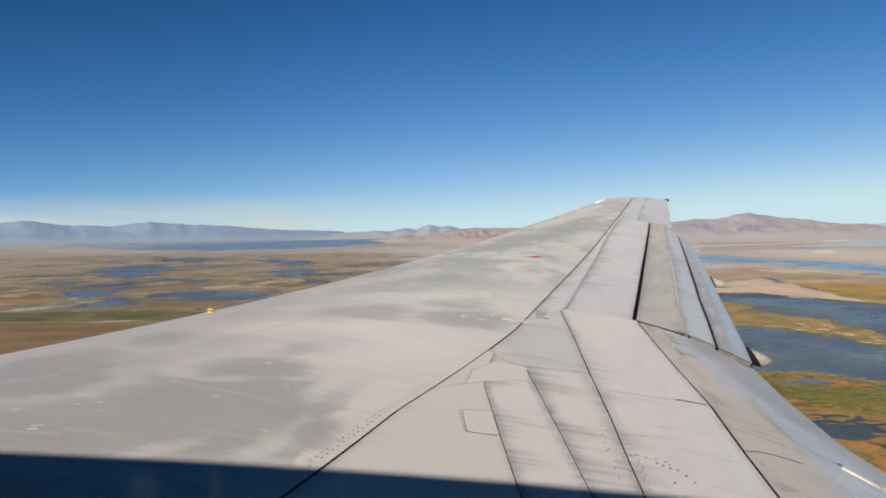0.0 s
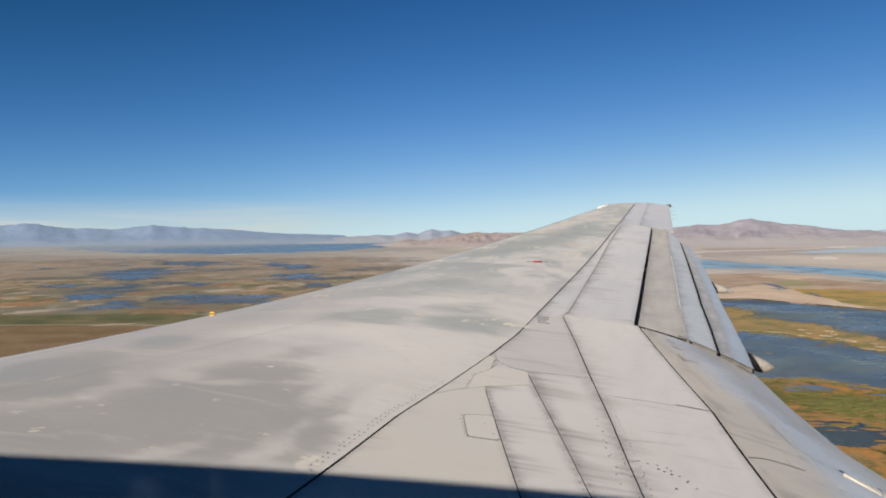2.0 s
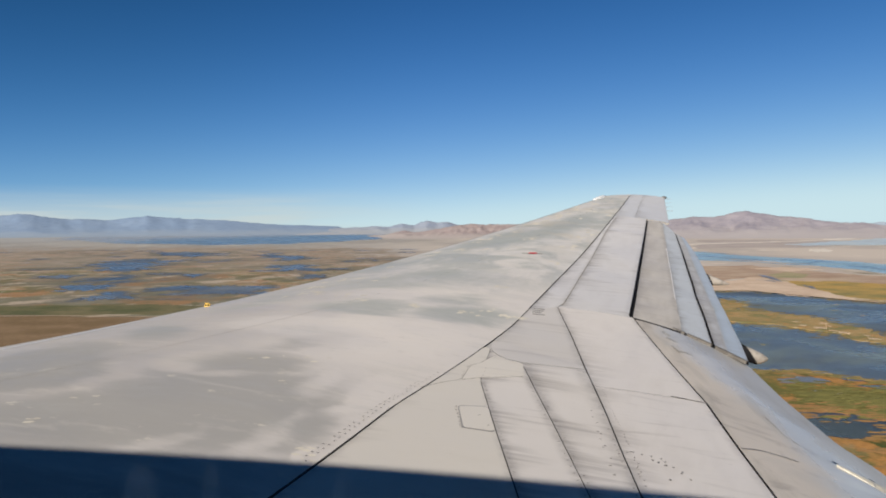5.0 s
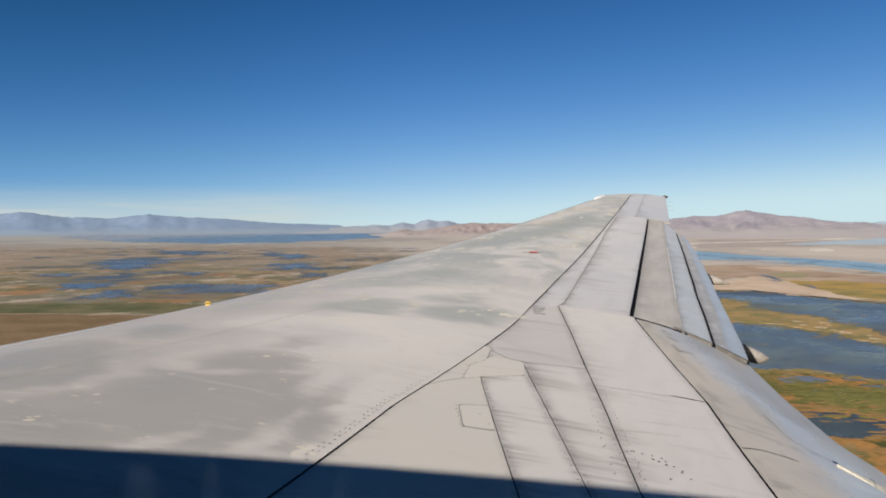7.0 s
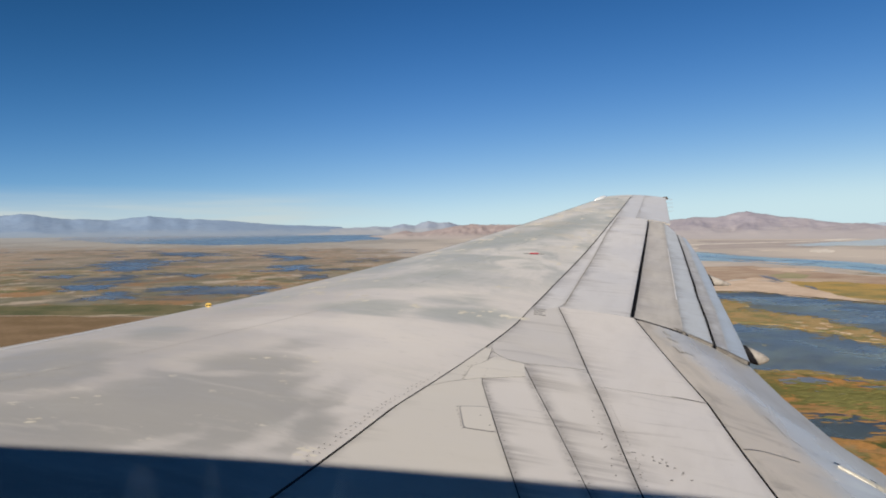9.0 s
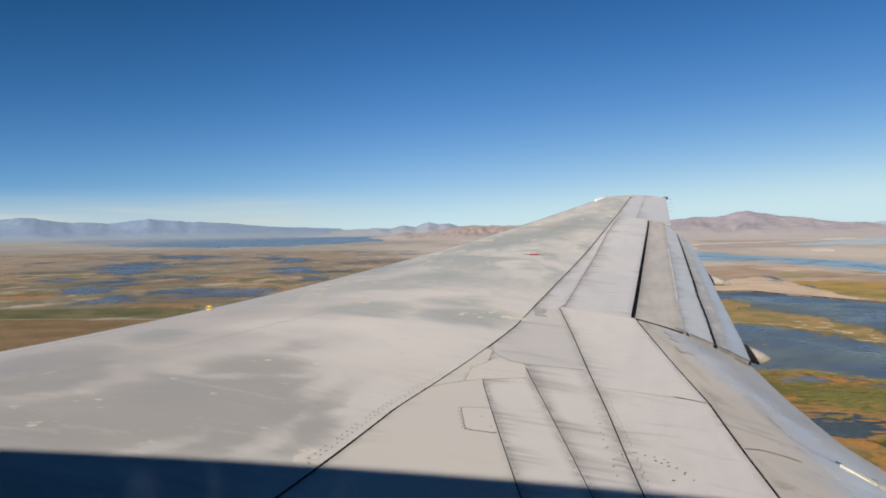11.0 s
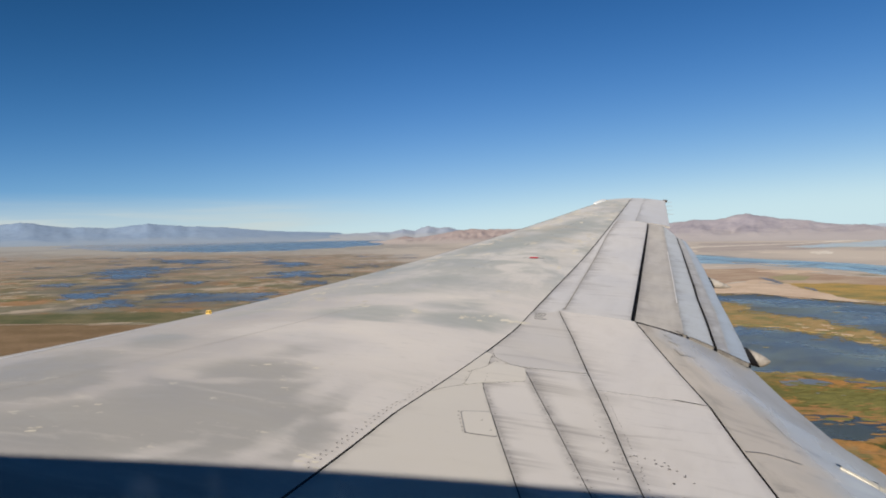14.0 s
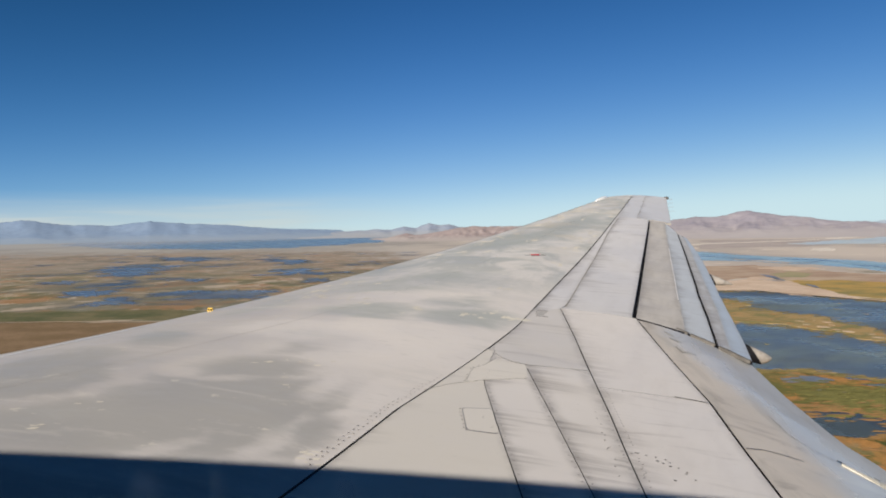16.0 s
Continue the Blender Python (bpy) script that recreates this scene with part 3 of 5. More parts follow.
def ribbon(name, line, widths, z, mat, label, cat, wobble=0.15, seed=0.0, step=60):
    """A winding strip along a line of points."""
    line = [Vector((*p, 0)) for p in line]
    verts, faces = [], []
    for i in range(step + 1):
        f = i / step * (len(line) - 1)
        j = min(int(f), len(line) - 2)
        p = line[j].lerp(line[j + 1], f - j)
        d = (line[j + 1] - line[j]).normalized()
        w = widths[j] + (widths[j + 1] - widths[j]) * (f - j)
        nrm = Vector((-d.y, d.x, 0))
        for side in (-1, 1):
            q = Vector((f * 2.1 + seed, side * 3.3, seed))
            k = 0.5 + wobble * (noise.noise(q) + 0.6 * noise.noise(q * 3.1) + 0.4 * noise.noise(q * 7))
            verts.append(tuple(p + nrm * side * w * k + Vector((0, 0, z))))
    for i in range(step):
        faces.append((2 * i, 2 * i + 1, 2 * i + 3, 2 * i + 2))
    ob = mesh_from(name, verts, faces, mat, smooth=False)
    return tagged(ob, label, cat, kind="structure")


W_LABEL = "shallow blue marsh pond with ragged grassy shores"
POOLS = [(-437, 841, 37, 140, 9), (-305, 527, 17, 36, 6), (-252, 463, 10, 33, 5), (-240, 522, 15, 24, 5), (-200, 508, 23, 46, 8), (-240, 784, 20, 76, 7), (-182, 649, 9, 36, 4),
         (-288, 660, 8, 26, 3), (-395, 640, 14, 30, 4), (-520, 1180, 40, 120, 4), (-330, 1060, 26, 90, 4)]
rnd = random.Random(4)
level = 0.06
for i, (cx, cy, half, depth, fingers) in enumerate(POOLS):
    turn = math.degrees(math.atan2(-cx, cy))
    c, w = math.cos(radians(turn)), math.sin(radians(turn))
    sheet("wet_margin", outline(cx, cy, half * 1.25, depth * 0.95, turn, i * 5.3 + 1.7, 0.75, 260), 0.02 + 0.001 * i, M_DAMP, "dark wet mud and sedge round a pond", "mud")
    sheet("pond", outline(cx, cy, half * 0.9, depth * 0.78, turn, i * 5.3 + 1.7, 0.75, 260), level, M_MARSH, W_LABEL, "pond")
    for k in range(fingers):
        u, v = rnd.uniform(-1.15, 1.15) * half, rnd.uniform(-0.9, 0.9) * depth
        level += 0.0015
        sheet("pond", outline(cx + u * c - v * w, cy + u * w + v * c, half * rnd.uniform(0.2, 0.6), depth * rnd.uniform(0.06, 0.2), turn + rnd.uniform(-2, 2),
                              i * 9.1 + k, 0.7, 110), level, M_MARSH, W_LABEL, "pond")
for i in range(34):
    cy = rnd.uniform(430, 1400)
    cx = rnd.uniform(-0.7, -0.16) * cy
    r = rnd.uniform(3, 9) * cy / 600
    level += 0.0015
    sheet("pond", outline(cx, cy, r, r * rnd.uniform(0.5, 0.9), math.degrees(math.atan2(-cx, cy)), i + 31.3, 0.75, 90), level, M_MARSH, W_LABEL, "pond")
sheet("meadow", ragged([(-330, 372), (-250, 401), (-204, 410), (-150, 404), (-150, 362), (-224, 356), (-320, 348)], 7, 7.7), 0.1, M_MEADOW,
      "dark green strip of wet meadow beside the marsh", "meadow")
sheet("field", ragged([(-340, 343), (-221, 352), (-160, 351), (-110, 345), (-110, 230), (-330, 190)], 2.5, 21.0), 0.08, M_FIELD, "bare brown field beside a narrow track", "field")
ribbon("track", [(-340, 346), (-221, 355), (-160, 354), (-110, 348)], [2.2, 2, 2, 2], 0.12, M_HEATH, "narrow dull brown track along a field", "track", 0.1, 2.0)

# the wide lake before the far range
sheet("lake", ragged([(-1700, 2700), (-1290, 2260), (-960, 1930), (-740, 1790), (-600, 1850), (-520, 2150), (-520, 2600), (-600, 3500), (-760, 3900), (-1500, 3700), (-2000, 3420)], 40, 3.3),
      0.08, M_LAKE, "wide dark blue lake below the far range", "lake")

# river channel and salt shallows beyond the marsh
sheet("mud_flat", ragged([(372, 2067), (489, 2100), (700, 2100), (480, 1459), (332, 1402), (246, 1369)], 30, 4.4), 0.05, M_MUD, "grey drying mud flat on the plain", "mud")
sheet("salt_pond", ragged([(453, 1632), (578, 1819), (729, 2055), (935, 2408), (1300, 2300), (1000, 1700), (592, 1540), (538, 1575), (468, 1545)], 22, 6.1), 0.09, M_SALT,
      "pale turquoise salt shallows on the plain", "lake")
sheet("river_channel", ragged([(150, 1340), (217, 1274), (239, 1099), (279, 996), (312, 912), (326, 832), (420, 660), (340, 520), (265, 678), (262, 765), (255, 819), (234, 834), (221, 886),
                               (200, 917), (162, 938), (90, 1120)], 7, 3.0), 0.08, M_RIVER, "pale blue braided river channel between sandy banks", "river")
THREADS = [([(150, 1130), (198, 1049), (224, 974), (234, 941), (267, 950), (283, 917), (290, 862)], [10, 12, 16, 14, 16, 10, 5]), ([(240, 840), (253, 855), (284, 903), (293, 888)], [4, 7, 6, 3]),
           ([(218, 1233), (234, 1179), (247, 1119)], [4, 6, 3]), ([(283, 827), (287, 782), (288, 743), (300, 680)], [4, 9, 10, 8])]
for i, (path, widths) in enumerate(THREADS):
    ribbon("river_channel", path, widths, 0.13 + 0.01 * i, M_LAKE, "darker thread of deep water in the channel", "river", 0.5, 8.0 + i)
ribbon("sand_bank", [(205, 960), (222, 915), (240, 858), (262, 850)], [5, 9, 6, 3], 0.2, M_SAND, "narrow bank of bare sand in the channel", "sand", 0.5, 5.0)

ribbon("beach", [(250, 1640), (283, 1682), (375, 1773), (461, 1849), (535, 1908), (644, 2028), (784, 2248), (1049, 2732)], [26, 34, 46, 40, 40, 44, 60, 90], 0.12, M_PALE_SAND,
       "thin white salt beach along the flats", "beach", 0.35, 4.0, 120)
sheet("sand_patch", outline(402, 1280, 16, 74, -18, 171, 0.6), 0.1, M_PALE_SAND, "pale patch of bare salt sand on the plain", "sand")
for i, (path, widths) in enumerate([([(165, 672), (165, 643), (161, 593)], [2, 5, 2]), ([(166, 560), (165, 545), (163, 526)], [1, 4, 1]), ([(149, 612), (155, 605), (157, 587)], [1, 4, 1])]):
    ribbon("creek", path, widths, 0.2, M_SHOAL, "narrow muddy creek across a sand bar", "creek", 0.5, 3.0 + i)

# diked ponds and their banks
sheet("grass_flat", ragged([(140, 800), (199, 822), (220, 742), (244, 655), (232, 600), (172, 600), (150, 640), (112, 590), (100, 700)], 9, 15.5), 0.09, M_HEATH,
      "flat of red-brown dry marsh grass", "grass")
sheet("meadow", ragged([(176, 675), (198, 706), (207, 672), (184, 628), (167, 634)], 6, 17.5), 0.11, M_GREEN, "green meadow patch on the flats", "meadow")
sheet("grass_flat", ragged([(165, 600), (240, 600), (300, 500), (260, 425), (176, 450), (160, 500)], 9, 5.5), 0.1, M_OCHRE, "flat of ochre marsh grass", "grass")
sheet("grass_flat", ragged([(205, 640), (231, 674), (262, 650), (250, 596), (220, 566), (205, 590)], 9, 25.5), 0.13, M_HEATH, "flat of red-brown dry marsh grass", "grass")
sheet("sand_bar", ragged([(92, 516), (104, 560), (126, 597), (157, 645), (167, 593), (161, 517), (162, 455), (140, 472), (126, 506), (108, 512)], 5, 12.4), 0.14, M_SAND,
      "pale bare sand bar beside the ponds", "sand")
sheet("sand_bar", ragged([(182, 768), (222, 792), (238, 749), (202, 718)], 8, 14.4), 0.12, M_SAND, "pale bare sand bar beside the river", "sand")
sheet("pond", [(60, 500), (101, 506), (119, 512), (136, 483), (155, 451), (167, 434), (300, 405), (300, 225), (140, 212), (85, 219), (76, 221), (73, 231), (64, 235), (50, 228), (40, 300)],
      0.06, M_WATER, "blue diked pond with grassy islands", "pond")
ribbon("levee", [(60, 502), (101, 508), (119, 514), (136, 485), (155, 453), (167, 436), (300, 407)], [3, 3, 3, 3, 3, 3, 3], 0.5, M_SAND,
       "low straight sandy bank between ponds", "levee", 0.1, 1.0, 90)
sheet("grass_bank", ragged([(92, 455), (97, 428), (91, 400), (101, 381), (114, 366), (118, 306), (150, 270), (145, 262), (112, 290), (103, 314), (94, 338), (74, 352), (60, 380), (76, 388)], 4.5, 5.2),
      0.25, M_ISLE, "strip of straw-coloured grass between ponds", "grass")
for i, (cx, cy, r) in enumerate([(104, 330, 1.9), (108, 316, 1.6), (110, 345, 1.4), (101, 350, 1.3), (112, 300, 1.5), (106, 322, 1.2), (100, 338, 1.0), (113, 308, 1.1), (109, 336, 0.9)]):
    sheet("sand_patch", outline(cx, cy, r * 1.3, r * 0.7, -55, 140 + i, 0.8, 60), 0.3, M_SAND, "pale patch of bare sand in the grass", "sand")
for i in range(12):
    cy = rnd.uniform(222, 470)
    cx = cy * rnd.uniform(0.2, 0.46)
    r = rnd.uniform(0.3, 0.9)
    sheet("grass_island", outline(cx, cy, r * 2.2, r * 1.1, rnd.uniform(-50, -10), 80 + i, 0.75, 60), 0.15, M_ISLE, "low island of yellow marsh grass", "grass")


def reed_fringe(shore, count, spread, seed, mat=None, label="loose straw-coloured reed tufts along pond shores"):
    """Loose tufts of reed that break up a shore line."""
    pick = random.Random(seed)
    verts, faces = [], []
    for _ in range(count):
        k = pick.randrange(len(shore) - 1)
        t = pick.random()
        cx = shore[k][0] + (shore[k + 1][0] - shore[k][0]) * t + pick.gauss(0, spread)
        cy = shore[k][1] + (shore[k + 1][1] - shore[k][1]) * t + pick.gauss(0, spread * 1.6)
        r = abs(pick.gauss(0, 0.7)) + 0.2
        o = len(verts)
        for q in range(7):
            a = 2 * math.pi * q / 7
            g = pick.uniform(0.5, 1.3) * r
            verts.append((cx + 2.2 * g * math.cos(a), cy + g * math.sin(a), 0.08))
        verts.append((cx, cy, 0.18))
        faces += [(o + q, o + (q + 1) % 7, o + 7) for q in range(7)]
    ob = mesh_from("reed_fringe", verts, faces, mat or M_REED, smooth=False)
    return tagged(ob, label, "reeds", kind="stuff")


reed_fringe([(92, 455), (97, 428), (91, 400), (101, 381), (114, 366), (118, 306), (150, 270), (112, 290), (103, 314), (94, 338), (74, 352)], 700, 4.0, 1)
reed_fringe([(50, 228), (64, 235), (73, 231), (85, 219), (140, 212)], 200, 1.2, 2)
reed_fringe([(101, 500), (119, 506), (136, 477), (155, 446), (167, 430), (240, 412)], 90, 2.5, 3)
reed_fringe([(60, 210), (75, 200), (100, 205), (90, 190), (65, 195), (80, 180), (110, 190)], 900, 5.0, 5, M_SEDGE, "olive green sedge tufts on the near flats")
reed_fringe([(50, 190), (62, 186), (80, 178), (90, 165), (70, 160), (60, 150), (85, 150)], 380, 4.0, 6, M_RUST, "rust-coloured reed tufts on the near flats")
for i, (cx, cy, r) in enumerate([(84, 196, 1.4), (95, 190, 1.1), (72, 190, 0.8), (66, 205, 1.2), (90, 180, 1.0), (104, 184, 1.6)]):
    sheet("pond", outline(cx, cy, r * 2.0, r * 1.2, -30, 40 + i * 1.7, 0.8, 60), 0.07 + 0.002 * i, M_SHOAL, "small muddy pool in the near flats", "pond")
DARK = [[(60, 222), (68, 226), (72, 220), (66, 215), (59, 216)], [(50, 186), (54, 184), (62, 183), (75, 176), (84, 172), (86, 163), (76, 160), (64, 163), (57, 161), (50, 164)],
        [(76, 214), (100, 214), (110, 200), (88, 204)], [(80, 150), (96, 153), (104, 143), (84, 143)]]
for i, pts in enumerate(DARK):
    sheet("pond", ragged(pts, 1.3, i * 2.7 + 60), 0.07, (M_SHOAL, M_DEEP, M_WATER, M_DEEP)[i], W_LABEL, "pond")


def range_of_hills(name, crest, r0, r1, r2, mat, label, seed, steps=160, rows=26, sharp=0.2):
    """A range on the plain: its crest as bearing and rise in degrees at the distance r1; foot at r0, back at r2."""
    ang = np.array([c[0] for c in crest])
    top = np.array([EYE + r1 * math.tan(radians(c[1])) for c in crest])
    verts, faces = [], []
    for i in range(steps + 1):
        a = ang[0] + (ang[-1] - ang[0]) * i / steps
        h = max(float(np.interp(a, ang, top)), 1)
        end = min(1, i / 10, (steps - i) / 10)
        for j in range(rows + 1):
            f = j / rows
            r = r0 + (r1 - r0) * f / 0.6 if f < 0.6 else r1 + (r2 - r1) * (f - 0.6) / 0.4
            up = (f / 0.6) ** 1.5 if f < 0.6 else 1 - ((f - 0.6) / 0.4) ** 1.3
            p = Vector((a * 0.55 + seed, r / (r2 - r0) * 3.0, seed))
            rel = 1 - abs(noise.noise(p)) * 1.2 + 0.4 * noise.noise(p * 2.6) + 0.25 * noise.noise(p * 6.5)
            mid = math.sin(math.pi * min(up, 1)) if f < 0.6 else 0.6
            z = h * up * (1 + sharp * (rel - 1) * mid) + (noise.noise(p * 9) + noise.noise(p * 21)) * h * 0.015 * up
            th = radians(a)
            verts.append((r * math.sin(th), r * math.cos(th), max(z * end, 0) - 0.4 + 0.4 * up))
    for i in range(steps):
        for j in range(rows):
            o = i * (rows + 1) + j
            faces.append((o, o + 1, o + rows + 2, o + rows + 1))
    ob = mesh_from(name, verts, faces, mat)
    return tagged(ob, label, "mountain")


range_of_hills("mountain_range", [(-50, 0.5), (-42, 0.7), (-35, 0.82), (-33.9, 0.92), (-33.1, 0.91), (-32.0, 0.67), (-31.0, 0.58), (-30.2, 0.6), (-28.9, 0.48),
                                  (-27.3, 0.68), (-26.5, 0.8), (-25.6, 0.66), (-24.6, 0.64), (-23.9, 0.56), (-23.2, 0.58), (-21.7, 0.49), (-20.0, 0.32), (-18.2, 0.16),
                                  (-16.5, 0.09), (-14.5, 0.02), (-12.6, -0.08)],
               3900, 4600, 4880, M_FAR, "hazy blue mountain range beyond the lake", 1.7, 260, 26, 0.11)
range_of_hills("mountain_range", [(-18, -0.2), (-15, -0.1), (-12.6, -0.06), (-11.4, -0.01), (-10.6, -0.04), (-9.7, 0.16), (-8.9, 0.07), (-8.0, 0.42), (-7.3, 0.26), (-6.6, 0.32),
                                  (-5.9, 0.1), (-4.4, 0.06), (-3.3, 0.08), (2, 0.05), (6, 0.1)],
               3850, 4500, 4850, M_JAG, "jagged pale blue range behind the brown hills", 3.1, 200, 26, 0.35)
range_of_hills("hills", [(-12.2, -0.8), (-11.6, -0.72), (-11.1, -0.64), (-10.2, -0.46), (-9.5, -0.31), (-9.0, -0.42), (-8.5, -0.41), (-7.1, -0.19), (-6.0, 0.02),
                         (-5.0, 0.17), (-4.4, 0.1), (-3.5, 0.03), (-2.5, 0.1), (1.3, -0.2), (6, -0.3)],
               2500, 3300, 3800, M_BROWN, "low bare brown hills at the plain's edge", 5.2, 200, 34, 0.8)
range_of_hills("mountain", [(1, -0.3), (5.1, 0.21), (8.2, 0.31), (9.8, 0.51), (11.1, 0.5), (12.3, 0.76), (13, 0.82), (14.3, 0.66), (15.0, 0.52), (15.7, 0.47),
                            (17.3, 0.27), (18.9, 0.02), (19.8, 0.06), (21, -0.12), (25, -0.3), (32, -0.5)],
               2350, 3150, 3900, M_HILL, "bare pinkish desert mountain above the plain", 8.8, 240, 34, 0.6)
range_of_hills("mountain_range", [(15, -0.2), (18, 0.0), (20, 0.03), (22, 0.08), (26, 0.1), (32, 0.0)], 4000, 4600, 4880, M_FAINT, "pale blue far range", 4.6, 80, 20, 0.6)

# ---- the airliner ----
plane = new("airliner")
plane.matrix_basis = LEAN
tagged(plane, "grey worn airliner wing and fuselage side in flight", "airliner")

TIP_X, TIP_Y, SWEEP = 1.068, 15.0, math.tan(radians(27))
TE_X, TE_SLOPE = 2.102, 0.21
LIFT = (-3.0904e-4, 1.55945e-2, -7.65426e-2, -0.797793)


def x_le(y):
    return TIP_X + SWEEP * (y - TIP_Y)


def top_z(x, y):
    """The wing's upper surface."""
    c = TE_X + TE_SLOPE * (y - TIP_Y) - x_le(y)
    s = (x - x_le(y)) / c
    b = 0.022 * (1 - ((s - 0.38) / 0.38) ** 2) if s < 0.38 else 0.022 - 0.06 * ((s - 0.38) / 0.62) ** 2
    return ((LIFT[0] * y + LIFT[1]) * y + LIFT[2]) * y + LIFT[3] + c * b


def line(*pts):
    ys, xs = [p[1] for p in pts], [p[0] for p in pts]
    return lambda y: float(np.interp(y, ys, xs))


SPAR = line((-1.4, 0.2), (-1.0, 2.89), (-0.78, 4.24), (-0.44, 5.64), (-0.244, 6.478), (-0.186, 6.79), (-0.123, 7.147), (0.11, 8.335), (0.45, 9.92), (0.868, 11.91), (1.342, 14.12), (1.53, 15))
HINGE = line((0.105, 7.3), (0.16, 7.42), (0.37, 8.72), (0.55, 9.77), (0.822, 11.42), (1.005, 12.36), (1.1, 12.8))
GAP_L = line((0.735, 7.45), (0.755, 7.594), (1.079, 9.8), (1.463, 12.33), (1.53, 12.8))
GAP_R = line((0.765, 7.45), (0.788, 7.594), (1.11, 9.8), (1.485, 12.33), (1.55, 12.8))
STRIP = line((1.125, 7.0), (1.172, 7.4), (1.213, 7.75), (1.325, 8.77), (1.415, 9.56), (1.565, 10.97), (1.685, 12.15), (1.76, 12.8))
SLOT = line((1.375, 7.0), (1.4, 7.27), (1.487, 8.09), (1.562, 9.0), (1.607, 9.39), (1.76, 11.03), (1.853, 12.18), (1.88, 12.5))
SLOT_R = line((1.395, 7.0), (1.42, 7.27), (1.506, 8.09), (1.58, 9.0), (1.628, 9.39), (1.776, 11.03), (1.864, 12.18), (1.89, 12.5))
TAB = line((1.49, 7.0), (1.504, 7.15), (1.669, 8.51), (1.734, 9.35), (1.89, 11.43), (1.915, 12.1))
EDGE_OUT = line((1.63, 6.9), (1.705, 7.54), (1.775, 8.38), (1.84, 9.3), (1.87, 9.6), (1.94, 10.58), (1.968, 11.35), (1.963, 12.0), (1.925, 12.3), (1.88, 12.8))
TRAIL = line((1.25, 0.2), (1.11, 4.18), (1.07, 4.78), (1.03, 5.53), (0.9, 6.42), (0.77, 7.4))
MIDLINE = line((0.72, 0.2), (0.418, 3.696), (0.379, 4.228), (0.341, 4.827), (0.279, 5.534), (0.199, 6.479), (0.109, 7.33))
RIB_A = line((0.42, 0.2), (-0.11, 3.37), (-0.24, 4.1), (-0.40, 5.03), (-0.37, 5.74))
RIB_B = line((0.62, 0.2), (0.19, 3.55), (0.05, 4.38), (-0.15, 5.47), (-0.17, 5.7))
EDGE_IN = line((2.35, 0.2), (2.2, 5.0), (2.1, 5.455), (1.943, 5.529), (1.867, 5.783), (1.769, 6.197), (1.744, 6.275), (1.656, 6.954), (1.63, 7.2))
TIP_TE = line((1.86, 12.8), (2.102, 15))
AILERON = line((1.36, 12.8), (1.75, 15))


def seam_le(y):
    return x_le(y) + (1.95 - 0.072 * y if y < 8 else 1.374 - 0.155 * (y - 8))


def full_te(y):
    return TIP_TE(y) if y > 12.8 else EDGE_OUT(y) if y > 7.0 else EDGE_IN(y)


def flap_drop(x, y):
    """How far the inboard flap falls away behind its hinge: flat in front, then a soft bend."""
    t = max(0.0, (x - TRAIL(y)) / 0.9)
    return 0.02 * t * t + 0.03 * ((t - 0.45) + math.sqrt((t - 0.45) ** 2 + 0.004)) * 0.9


RIM = 0.0014
ROOT = -0.45          # the root, inside the hull


